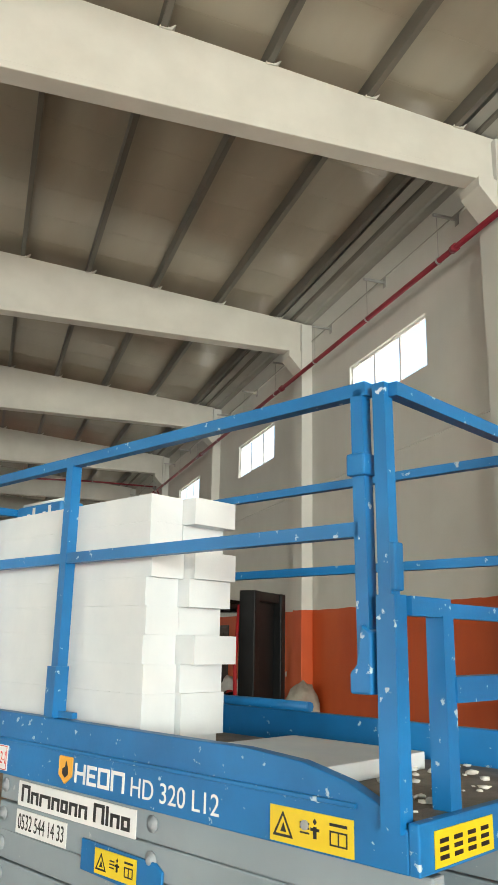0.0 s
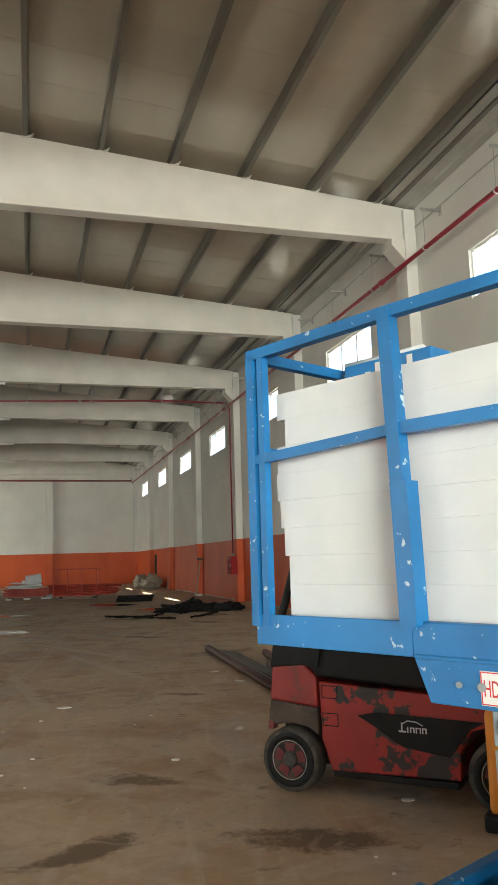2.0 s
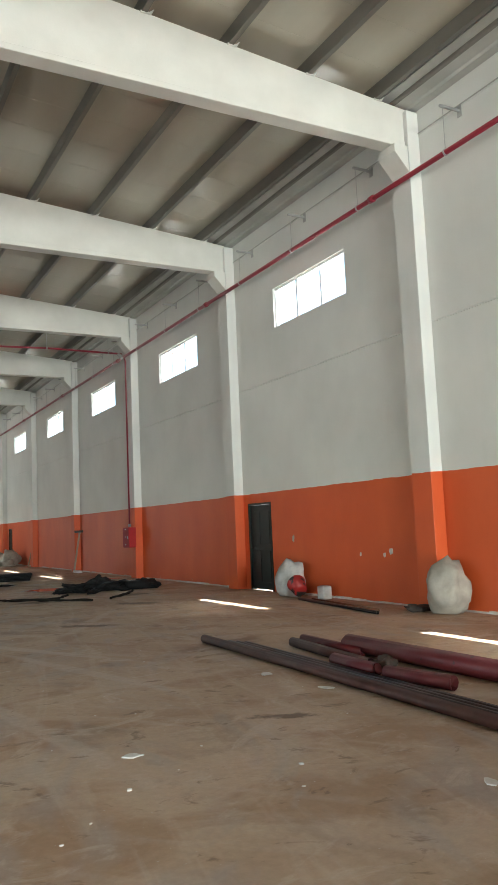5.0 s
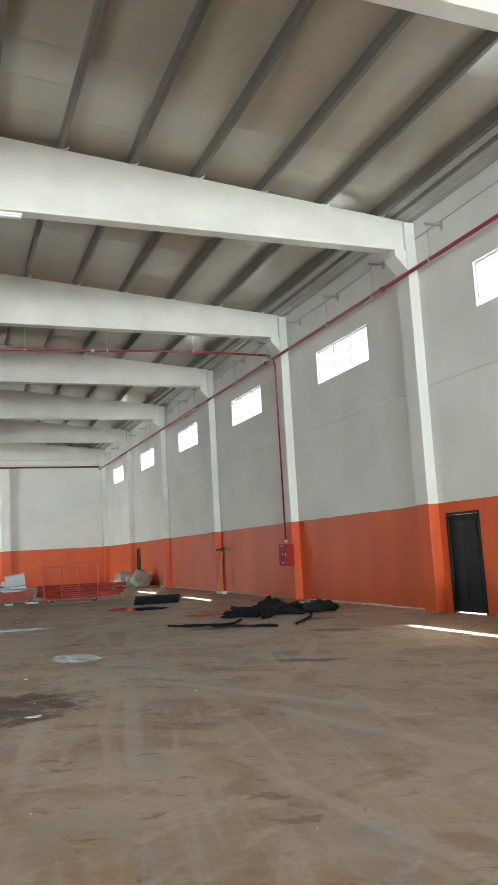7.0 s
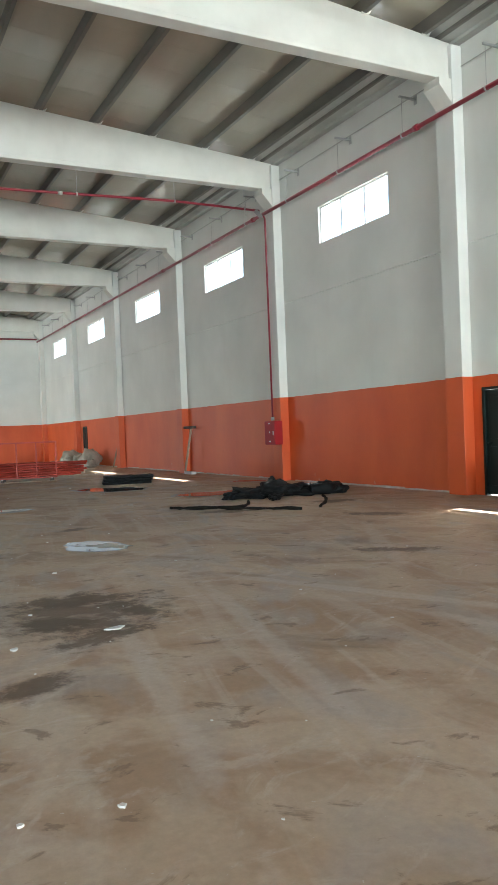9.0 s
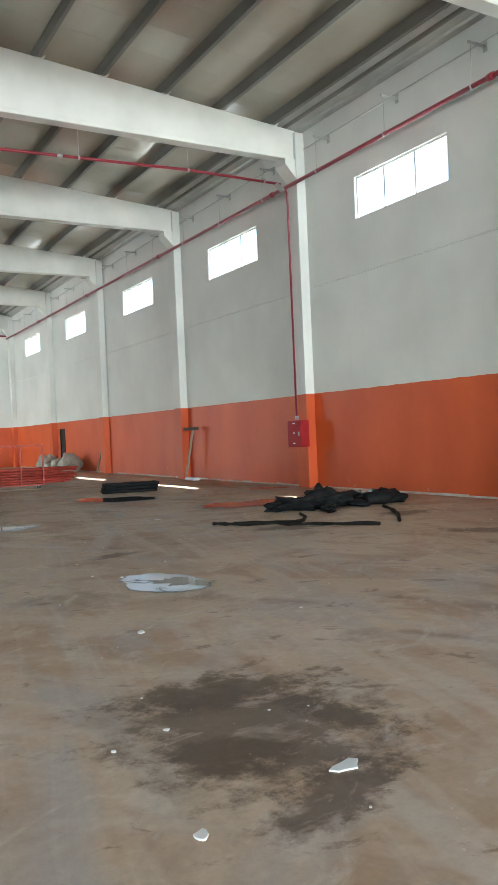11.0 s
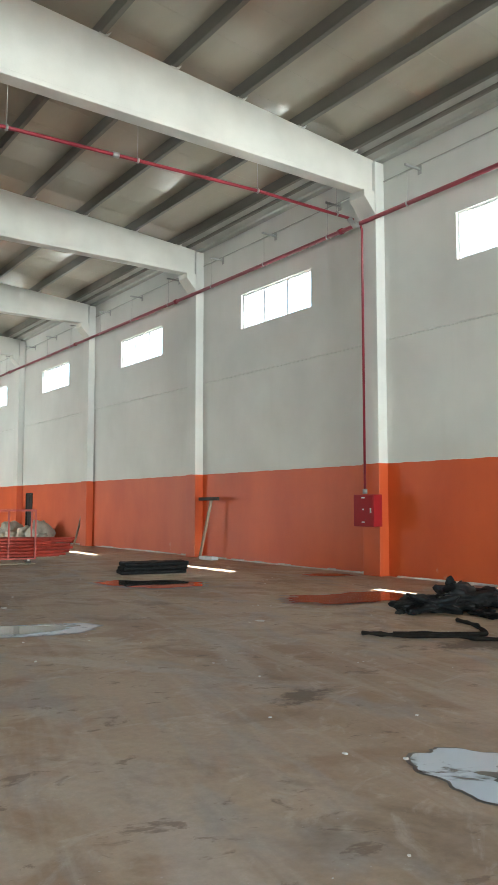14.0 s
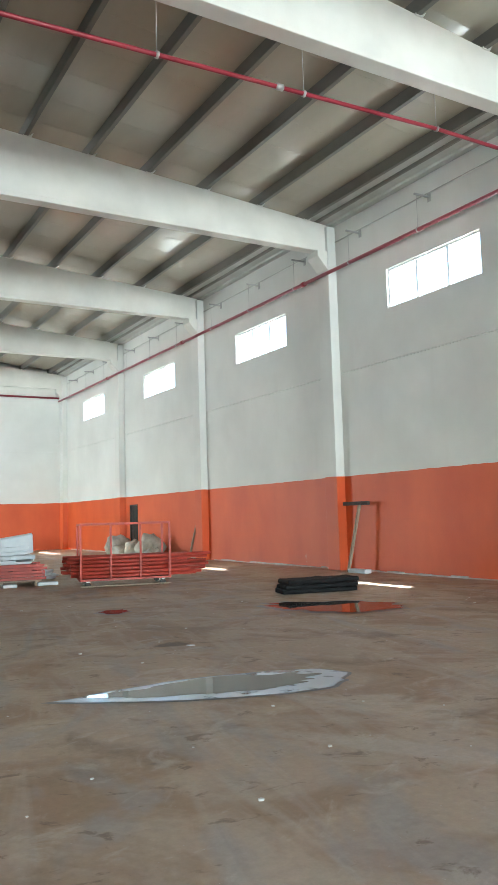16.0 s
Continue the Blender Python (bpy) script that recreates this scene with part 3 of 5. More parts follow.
def roof_beam(y):
    b = thing("roof_beam", Matrix.Identity(4), "white painted tapered concrete roof beam spanning the hall", "beam", "roof beams", "structure")
    xr, xl = WALL_X - 0.2, LEFT_X + 0.2
    lo = 8.13
    pts = [(xl, lo + 0.1), (xr, lo + 0.1), (xr, beam_top(xr)), (RIDGE_X, beam_top(RIDGE_X)), (xl, beam_top(xr))]
    part("web", prism(pts, y + 0.095, y + 0.375, "y", 0.006), "beam", b)
    part("bottom_flange", prism([(xl, lo), (xr, lo), (xr, lo + 0.1), (xl, lo + 0.1)], y + 0.085, y + 0.385, "y", 0.012), "beam", b)
    return b


PURLIN_X = [5.62, 4.22, 2.75, 1.30, -0.08, -1.48, -2.8]
PURLIN_X += [2 * RIDGE_X - x for x in PURLIN_X[:-1]]
for y in BEAM_Y:
    b = roof_beam(y)
    for x in PURLIN_X:
        z = beam_top(x)
        bm = bmesh.new()
        add_prism(bm, [(x - 0.06, z - 0.02), (x + 0.10, z - 0.02), (x + 0.16, z + 0.07), (x + 0.145, z + 0.07), (x + 0.08, z + 0.012), (x - 0.06, z + 0.012)], y + 0.07, y + 0.17)
        part("purlin_cleat", bm, "beam", b)
for x in PURLIN_X:
    z = beam_top(x) - 0.005
    w, h = 0.045, 0.25
    pts = [(x - w, z), (x + w, z), (x + w, z + 0.012), (x - w + 0.012, z + 0.012), (x - w + 0.012, z + h - 0.012), (x + w, z + h - 0.012), (x + w, z + h), (x - w, z + h)]
    bm = prism(pts, BACK_Y, FAR_Y - 0.01)
    add_box(bm, x + w - 0.012, x + w, BACK_Y, FAR_Y - 0.01, z + 0.012, z + 0.045)
    tagged(part("purlin", bm, "purlin"), "grey galvanised steel roof purlin", "purlin", "purlins", "structure")

# roof: ribbed sandwich sheets over the purlins
bm = bmesh.new()
for side in (1, -1):
    half = WALL_X - RIDGE_X + 0.45
    zr, ze = beam_top(RIDGE_X) + 0.245, beam_top(RIDGE_X) + 0.245 - half * 0.084
    y = BACK_Y - 0.3
    while y < FAR_Y + 0.25:
        prof = [(0.0, 0.0), (0.985, 0.0), (0.99, 0.003), (0.996, 0.003), (1.0, 0.0)]
        for (a, ha), (c, hc) in zip(prof, prof[1:]):
            v = [bm.verts.new((RIDGE_X, y + a, zr + ha)), bm.verts.new((RIDGE_X + side * half, y + a, ze + ha)), bm.verts.new((RIDGE_X + side * half, y + c, ze + hc)), bm.verts.new((RIDGE_X, y + c, zr + hc))]
            bm.faces.new(v)
        y += 1.0
    add_prism(bm, [(RIDGE_X, zr + 0.02), (RIDGE_X + side * half, ze + 0.02), (RIDGE_X + side * half, ze + 0.09), (RIDGE_X, zr + 0.09)], BACK_Y - 0.3, FAR_Y + 0.3)
bmesh.ops.recalc_face_normals(bm, faces=bm.faces[:])
tagged(part("ceiling", bm, "roof"), "beige coated steel roof sheets, slightly glossy", "ceiling", "", "structure")
# eaves gutter and wall-head closing strip
for x_in, s in ((WALL_X, 1), (LEFT_X, -1)):
    bm = bmesh.new()
    add_prism(bm, [(x_in - s * 0.66, 9.06), (x_in - s * 0.66, 8.98), (x_in - s * 0.42, 8.96), (x_in - s * 0.40, 8.90), (x_in - s * 0.18, 8.88), (x_in - s * 0.16, 8.83), (x_in - s * 0.004, 8.82), (x_in - s * 0.004, 8.85), (x_in - s * 0.13, 8.86), (x_in - s * 0.15, 8.91), (x_in - s * 0.37, 8.93), (x_in - s * 0.39, 8.99), (x_in - s * 0.63, 9.01), (x_in - s * 0.63, 9.06)], BACK_Y, FAR_Y)
    tagged(part("eaves_gutter", bm, "gutter"), "folded grey sheet-metal eaves gutter", "gutter", "", "structure")
bm = prism([(5.98, 9.07), (5.98, 8.92), (6.0, 8.90), (6.13, 8.90), (6.13, 8.912), (6.005, 8.912), (5.995, 8.925), (5.995, 9.07)], BACK_Y, FAR_Y - 0.32)
tagged(part("eaves_angle", bm, "purlin"), "grey folded steel angle along the eaves", "trim", "", "structure")
# cement fillet along the foot of the window wall
bm = bmesh.new()
y = BACK_Y
while y < FAR_Y:
    step = random.uniform(0.25, 0.6)
    if not any(a - 0.5 < y < b for a, b, _ in DOORS) and not any(b - 0.6 < y < b + 0.5 for b in BEAM_Y):
        h, p = random.uniform(0.02, 0.05), random.uniform(0.015, 0.04)
        add_prism(bm, [(WALL_X, 0.0), (WALL_X - p, 0.0), (WALL_X - p * 0.6, h * 0.7), (WALL_X, h)], y, min(y + step, FAR_Y))
    y += step
tagged(part("baseboard", bm, "plaster"), "rough pale cement fillet along the wall foot", "trim", "", "structure")
bm = bmesh.new()
add_box(bm, LEFT_X, 5.9, FAR_Y - 0.3, FAR_Y - 0.004, 7.7, 8.1)
add_prism(bm, [(LEFT_X, 8.1), (5.9, 8.1), (5.9, 8.8), (RIDGE_X, beam_top(RIDGE_X)), (LEFT_X, 8.8)], FAR_Y - 0.27, FAR_Y - 0.004)
tagged(part("gable_beam", bm, "beam"), "white painted concrete beam on the gable wall", "beam", "", "structure")


# ---- pipes, lamps and fittings on the walls ----
PIPE_X, PIPE_Z, CROSS_Y = 6.07, 7.50, 30.95
pipe = thing("sprinkler_pipe", Matrix.Identity(4), "red sprinkler main on wall brackets below the eaves", "pipe")
part("main", tube([(PIPE_X, BACK_Y + 0.1, PIPE_Z), (PIPE_X, FAR_Y - 0.35, PIPE_Z)], 0.046, 12), "redpipe", pipe)
for y0 in BEAM_Y:
    part("coupling", tube([(PIPE_X, y0 + 0.9, PIPE_Z), (PIPE_X, y0 + 1.02, PIPE_Z)], 0.066, 12), "redpipe", pipe)
    for dy in (1.40, 3.82, 6.25):
        y = y0 + dy
        if y > FAR_Y - 0.4:
            continue
        arm = part("bracket", box(PIPE_X - 0.06, WALL_X - 0.012, y - 0.02, y + 0.02, 8.28, 8.32), "galv", pipe, "grey steel bracket")
        part("plate", box(WALL_X - 0.012, WALL_X, y - 0.05, y + 0.05, 8.20, 8.40), "galv", arm)
        part("rod", tube([(PIPE_X, y, PIPE_Z + 0.05), (PIPE_X, y, 8.28)], 0.006, 6), "galv", arm)
        part("clamp", tube([(PIPE_X, y - 0.015, PIPE_Z), (PIPE_X, y + 0.015, PIPE_Z)], 0.06, 12), "galv", arm)
branch = thing("sprinkler_branch", Matrix.Identity(4), "red sprinkler branch pipe hung across the hall", "pipe")
part("run", tube([(PIPE_X, CROSS_Y, 7.66), (3.5, CROSS_Y, 7.68), (-3.5, CROSS_Y, 7.46), (LEFT_X + 0.3, CROSS_Y, 7.46)], 0.033, 12), "redpipe", branch)
for x in (5.6, 3.5, 0.85, -1.5, -3.8, -6.1, -8.4, -10.7):
    zz = 7.68 - max(0.0, 3.5 - max(x, -3.5)) * 0.0314
    part("hanger_rod", tube([(x, CROSS_Y, zz + 0.03), (x, CROSS_Y, beam_top(x) + 0.2)], 0.005, 6), "galv", branch, "thin steel hanger")
    part("clamp", tube([(x - 0.02, CROSS_Y, zz), (x + 0.02, CROSS_Y, zz)], 0.050, 12), "galv", branch, "pale metal clamp")
part("coupling", tube([(0.36, CROSS_Y, 7.583), (0.48, CROSS_Y, 7.587)], 0.050, 12), "galv", branch, "pale metal coupling")
part("elbow", tube([(PIPE_X + 0.01, CROSS_Y - 0.22, PIPE_Z), (PIPE_X, CROSS_Y - 0.05, PIPE_Z), (PIPE_X - 0.12, CROSS_Y, 7.66)], 0.062, 12), "galv", branch, "pale metal fitting")
riser = thing("hydrant_riser", Matrix.Identity(4), "thin red riser pipe down to the fire hose cabinet", "pipe")
part("pipe", tube([(PIPE_X, 30.74, PIPE_Z), (6.13, 30.74, PIPE_Z - 0.12), (6.13, 30.74, 1.76)], 0.027, 10), "redpipe", riser)
part("valve", tube([(6.13, 30.74, 1.70), (6.13, 30.74, 1.80)], 0.05, 10), "galv", riser, "pale brass valve")

cab = thing("fire_hose_cabinet", pose(0, 0, 0), "red steel fire hose cabinet on the pilaster", "cabinet")
part("body", box(5.95, 6.19, 30.30, 30.90, 1.02, 1.68, 0.01), "redbox", cab)
door_c = part("door", box(5.935, 5.949, 30.32, 30.88, 1.04, 1.66, 0.005), "redbox", cab)
part("handle", box(5.915, 5.935, 30.36, 30.39, 1.30, 1.40, 0.004), "galv", door_c)
for z, w in ((1.60, 0.05), (1.36, 0.025), (1.10, 0.04)):
    part("sticker", box(5.930, 5.9345, 30.60 - w, 30.60 + w, z, z + 0.025), "white", door_c, "small white sticker")

cond = thing("wall_conduit", Matrix.Identity(4), "thin grey conduit along the top wall joint", "conduit")
part("line", tube([(WALL_X - 0.014, BACK_Y, 8.40), (WALL_X - 0.014, FAR_Y, 8.40)], 0.012, 6), "gutter", cond)
gp = thing("gable_pipe", Matrix.Identity(4), "dark red pipe across the gable wall", "pipe")
part("line", tube([(LEFT_X + 0.3, FAR_Y - 0.36, 7.66), (PIPE_X, FAR_Y - 0.36, 7.66)], 0.05, 8), "redpipe", gp)

lamp0 = thing("ceiling_light", pose(-2.85, BEAM_Y[0] + 0.235, 8.13), "unlit white batten light under a roof beam", "light", "batten lights")
part("housing", prism([(-0.62, -0.045), (0.62, -0.045), (0.62, 0.0), (-0.62, 0.0)], -0.07, 0.07, "y", 0.006), "frame", lamp0)
part("diffuser", prism([(-0.60, -0.085), (0.60, -0.085), (0.605, -0.047), (-0.605, -0.047)], -0.05, 0.05, "y", 0.006), "diffuser", lamp0)
for y in BEAM_Y[1:-1]:
    copy_thing(lamp0, pose(-2.85, y + 0.235, 8.13))


# ---- scissor lift ----
LIFT = pose(-0.105, 3.823, 0, 0, 0, -62.6)
lift = thing("scissor_lift", LIFT, "scuffed blue scissor lift with grey folded arms, loaded with foam", "scissor lift")
W = 0.95


def bar(name, pts, r, mat="blue", parent=None, label=""):
    bm = bmesh.new()
    add_tube(bm, pts, r, square=True)
    return part(name, bm, mat, parent or lift, label)


# base chassis: an open tray with upstanding sides
bm = bmesh.new()
add_box(bm, -0.26, 2.05, -0.03, 0.02, 0.22, 0.63, 0.008)
add_box(bm, -0.26, 2.05, W - 0.02, W + 0.03, 0.22, 0.63, 0.008)
add_box(bm, -0.26, -0.21, 0.02, W - 0.02, 0.22, 0.63, 0.008)
add_box(bm, 2.0, 2.05, 0.02, W - 0.02, 0.22, 0.63, 0.008)
add_box(bm, -0.21, 2.0, 0.02, W - 0.02, 0.22, 0.28)
base = part("chassis", bm, "blue", lift, "scuffed blue base tray")
part("rim", box(-0.27, 0.02, -0.035, 0.05, 0.632, 0.645, 0.003), "blue", base)
part("slot", lathe([(0.035, -0.034), (0.035, -0.0305)], 16, "y"), "ink", base).location = (-0.11, 0, 0.5)
part("axle_block", box(-0.16, 0.0, 0.1, 0.3, 0.28, 0.60, 0.01), "rust", base)
for x in (0.1, 1.7):
    for y in (-0.02, W - 0.13):
        whl = part("wheel", lathe([(0.10, 0), (0.19, 0.0), (0.20, 0.015), (0.20, 0.135), (0.19, 0.15), (0.10, 0.15)], 24), "rubber", lift)
        whl.location = (x, y, 0.20)
        part("rim_disc", lathe([(0.02, -0.004), (0.11, -0.004), (0.11, 0.002)], 20), "armgrey", whl)
# folded arms: five pairs
for k in range(5):
    z = 1.055 - 0.103 * k
    for y in (0.055, W - 0.11):
        tilt = 0.005 if k % 2 else -0.004
        arm = part("scissor_arm", prism([(0.0, z - tilt * 0.5), (1.94, z + tilt * 0.5), (1.94, z + 0.100 + tilt * 0.5), (0.0, z + 0.100 - tilt * 0.5)], y, y + 0.055, "y", 0.006), "armgrey", lift, "grey painted arm")
        if y < 0.5:
            for x in (0.04, 0.94):
                bt = part("pin", lathe([(0.026, 0.0), (0.026, -0.005), (0.015, -0.006), (0.014, -0.012), (0.006, -0.013)], 14), "bolt", arm, "worn steel pivot pin")
                bt.location = (x, y - 0.001, z + 0.055)
bm = prism([(0.58, 0.915), (0.97, 0.902), (1.005, 0.925), (1.005, 0.985), (0.97, 1.005), (0.58, 1.012)], 0.043, 0.0535, "y", 0.003)
link = part("link_plate", bm, "blue", lift, "blue link plate with a yellow warning label")
lb = part("warning_label", box(0.665, 0.885, 0.0395, 0.0425, 0.922, 0.998), "yellow", link, "yellow warning label with black pictograms")


def pictograms(x0, x1, z0, z1, y, parent, n=3):
    """A warning triangle and blocks of unreadable black marks."""
    w = (x1 - x0) / n
    h = z1 - z0
    for k in range(n):
        cx = x0 + w * (k + 0.5)
        if k == 0:
            s, zb = min(w, h) * 0.40, z0 + h * 0.16
            ct = (zb + zb + s * 1.8) / 2 - s * 0.25
            outer = [(cx - s, zb), (cx + s, zb), (cx, zb + s * 1.8)]
            inner = [((px - cx) * 0.72 + cx, (pz - ct) * 0.72 + ct) for px, pz in outer]
            bm = bmesh.new()
            for i in range(3):
                j = (i + 1) % 3
                add_prism(bm, [outer[i], outer[j], inner[j], inner[i]], y - 0.001, y, "y")
            add_prism(bm, [(cx - s * 0.25, zb + s * 0.35), (cx + s * 0.35, zb + s * 0.35), (cx + s * 0.05, zb + s * 1.0)], y - 0.001, y, "y")
            part("triangle_mark", bm, "ink", parent)
        elif k == 1:
            bm = bmesh.new()
            for i in range(3):
                add_box(bm, cx - w * 0.36, cx - w * 0.02, y - 0.001, y, z0 + h * (0.38 + 0.13 * i), z0 + h * (0.43 + 0.13 * i))
            add_box(bm, cx + w * 0.12, cx + w * 0.24, y - 0.001, y, z0 + h * 0.3, z0 + h * 0.62)
            add_box(bm, cx + w * 0.02, cx + w * 0.34, y - 0.001, y, z0 + h * 0.5, z0 + h * 0.58)
            add_prism(bm, [(cx + w * 0.18, z0 + h * 0.84), (cx + w * 0.11, z0 + h * 0.75), (cx + w * 0.18, z0 + h * 0.66), (cx + w * 0.25, z0 + h * 0.75)], y - 0.001, y, "y")
            part("arrow_mark", bm, "ink", parent)
        else:
            bm = bmesh.new()
            a, b, c, d = cx - w * 0.3, cx + w * 0.3, z0 + h * 0.22, z0 + h * 0.62
            for q in ((a, a + 0.004, c, d), (b - 0.004, b, c, d), (a, b, c, c + 0.004), (a, b, d - 0.004, d), (cx - 0.002, cx + 0.002, c, d), (a, b, z0 + h * 0.74, z0 + h * 0.82)):
                add_box(bm, q[0], q[1], y - 0.001, y, q[2], q[3])
            part("book_mark", bm, "ink", parent)


pictograms(0.665, 0.885, 0.922, 0.998, 0.0394, lb)

# name plate with unreadable lettering shapes, and the number plate
name_plate = part("name_plate", box(0.14, 0.86, 0.0495, 0.0535, 1.052, 1.138), "white", lift, "white plate with bold black lettering")
x = 0.165
for wd, ht, gap in ((0.058, 0.060, 0), (0.050, 0.042, 0), (0.072, 0.042, 0), (0.050, 0.042, 0), (0.044, 0.042, 0), (0.050, 0.042, 0), (0.050, 0.042, 0.028), (0.062, 0.060, 0), (0.016, 0.060, 0), (0.050, 0.042, 0), (0.046, 0.042, 0)):
    bm = bmesh.new()
    z0, t = 1.068, 0.014
    add_box(bm, x, x + min(t, wd), 0.0480, 0.0494, z0, z0 + ht)
    if wd > 0.02:
        add_box(bm, x + wd - t, x + wd, 0.0480, 0.0494, z0, z0 + ht)
        add_box(bm, x + t, x + wd - t, 0.0480, 0.0494, z0 + ht - t * 0.8, z0 + ht)
        if wd < 0.049:
            add_box(bm, x + t, x + wd - t, 0.0480, 0.0494, z0, z0 + t * 0.8)
    part("letter_shape", bm, "ink", name_plate)
    x += wd + 0.009 + gap
num = part("number_plate", box(0.14, 0.475, 0.0495, 0.0535, 0.957, 1.038), "white", lift, "white plate with a black telephone number")
FACE = pose(0, 0, 0, 90, 0, 0)
writing("phone_number", "0532 544 14 33", 0.075, pose(0.155, 0.049, 0.973) @ FACE, "ink", num, 0.305)

# platform: fascia, floor and roll-out extension
bm = prism([(-0.20, 1.39), (-0.20, 1.29), (-0.15, 1.165), (1.92, 1.165), (1.92, 1.255), (1.87, 1.292), (1.75, 1.342), (1.60, 1.373), (1.40, 1.386)], -0.012, 0.03, "y", 0.004)
fascia = part("fascia", bm, "blue", lift, "scuffed blue platform side plate")
part("ledge", box(-0.19, 1.78, -0.022, -0.0125, 1.285, 1.298, 0.003), "blue", fascia)
part("fascia", prism([(-0.20, 1.395), (-0.20, 1.29), (-0.15, 1.165), (1.92, 1.165), (1.92, 1.255), (1.86, 1.395)], W - 0.03, W + 0.012, "y", 0.004), "blue", lift)
part("end_plate", box(1.92, 1.95, -0.012, W + 0.012, 1.165, 1.277, 0.005), "blue", lift)
part("platform_floor", box(-0.2, 1.92, 0.03, W - 0.03, 1.255, 1.275), "deck", lift, "dusty chequer plate floor")
ext = part("extension_deck", box(-0.87, -0.205, 0.0, W, 1.285, 1.35, 0.006), "blue", lift, "roll-out deck with a blue edge")
part("toe_board", box(-0.86, -0.2, -0.01, 0.0, 1.287, 1.39, 0.003), "blue", ext)
part("kerb_tube", tube([(0.0, W - 0.07, 1.42), (0.9, W - 0.07, 1.42)], 0.02, 8), "blue", lift)
for x, r in ((-0.05, 0.009), (0.02, 0.012), (1.62, 0.012)):
    part("bolt_head", lathe([(r, -0.022), (r, -0.013)], 10), "bolt", fascia).location = (x, 0, 1.225)

# markings on the fascia
YF = -0.0125
plate = part("fleet_plate", box(0.015, 0.145, YF - 0.004, YF, 1.178, 1.268), "white", fascia, "white plate with a red fleet number")
writing("fleet_number", "HD 12-1", 0.062, pose(0.026, YF - 0.0045, 1.202) @ FACE, "redink", plate, 0.108)
bm = bmesh.new()
for q in ((0.017, 0.143, 1.180, 1.183), (0.017, 0.143, 1.263, 1.266), (0.017, 0.020, 1.183, 1.263), (0.140, 0.143, 1.183, 1.263)):
    add_box(bm, q[0], q[1], YF - 0.005, YF - 0.0041, q[2], q[3])
part("border", bm, "redink", plate)
badge = part("maker_badge", prism([(0.50, 1.272), (0.58, 1.272), (0.58, 1.21), (0.54, 1.182), (0.50, 1.21)], YF - 0.003, YF, "y", 0.004), "amber", fascia, "amber shield badge")
part("flame_shape", prism([(0.522, 1.215), (0.54, 1.203), (0.558, 1.215), (0.556, 1.235), (0.543, 1.258), (0.538, 1.238), (0.524, 1.232)], YF - 0.0045, YF - 0.0031), "ink", badge)
x = 0.595
for k, wd in enumerate((0.062, 0.052, 0.062, 0.070)):
    bm = bmesh.new()
    z0, h, t = 1.195, 0.062, 0.011
    add_box(bm, x, x + t, YF - 0.002, YF, z0, z0 + h)
    add_box(bm, x + t, x + wd, YF - 0.002, YF, z0 + (h - t if k else h / 2 - t / 2), z0 + (h if k else h / 2 + t / 2))
    if k in (0, 2, 3):
        add_box(bm, x + wd - t, x + wd, YF - 0.002, YF, z0, z0 + h - (0 if k == 0 else t))
    if k in (1, 2):
        add_box(bm, x + t, x + wd - (t if k == 2 else 0), YF - 0.002, YF, z0, z0 + t)
    if k == 1:
        add_box(bm, x + t, x + wd - 0.008, YF - 0.002, YF, z0 + h / 2 - t / 2, z0 + h / 2 + t / 2)
    part("maker_shape", bm, "white", fascia, "white maker's mark")
    x += wd + 0.010
writing("model_lettering", "HD 320 L12", 0.082, pose(0.905, YF - 0.0012, 1.194) @ FACE, "white", fascia, 0.40, "white model lettering")
wl = part("warning_label", box(1.50, 1.77, YF - 0.003, YF, 1.172, 1.258), "yellow", fascia, "yellow warning label with black pictograms")
pictograms(1.50, 1.77, 1.172, 1.258, YF - 0.0031, wl)
el = part("load_label", box(1.9505, 1.953, 0.05, 0.33, 1.175, 1.255), "yellow", lift, "yellow load label with black marks")
bm = bmesh.new()
for i in range(4):
    for j in range(3):
        add_box(bm, 1.9531, 1.954, 0.07 + 0.065 * i, 0.11 + 0.065 * i, 1.19 + 0.018 * j, 1.20 + 0.018 * j)
part("marks", bm, "ink", el)

# guard rails
TOP, MID, R = 2.325, 1.965, 0.019
far_post = bar("post", [(-0.855, 0.0, 1.35), (-0.855, 0.0, TOP)], 0.019)
bar("post", [(-0.805, 0.0, 1.35), (-0.805, 0.0, TOP)], 0.015)
bar("post", [(-0.20, -0.005, 1.37), (-0.235, -0.005, TOP + 0.012)], 0.023)
bar("post_sleeve", [(-0.19, -0.012, 1.38), (-0.20, -0.012, 1.80)], 0.030)
bar("post", [(0.43, 0.0, 1.39), (0.43, 0.0, TOP)], 0.021)
bar("post_sleeve", [(0.43, -0.005, 1.395), (0.43, -0.005, 1.57)], 0.028)
bar("base_plate", [(0.37, 0.0, 1.405), (0.55, 0.0, 1.405)], 0.010)
bar("top_rail", [(-0.87, 0.0, TOP), (-0.22, 0.0, TOP + 0.012)], R)
bar("top_rail", [(-0.22, 0.0, TOP + 0.012), (1.83, 0.0, TOP + 0.015)], R)
bar("mid_rail", [(-0.86, 0.0, MID - 0.03), (-0.22, 0.0, MID)], R * 0.85)
bar("mid_rail", [(-0.22, 0.0, MID), (1.80, 0.0, MID - 0.005)], R)
for x in (-0.85, -0.22, 1.88):
    bar("post", [(x, W, 1.35), (x, W, TOP)], R)
for z in (TOP, MID):
    bar("back_rail", [(-0.86, W, z), (1.88, W, z)], R * 0.9)
    bar("extension_end_rail", [(-0.86, 0.0, z), (-0.86, W, z)], R)
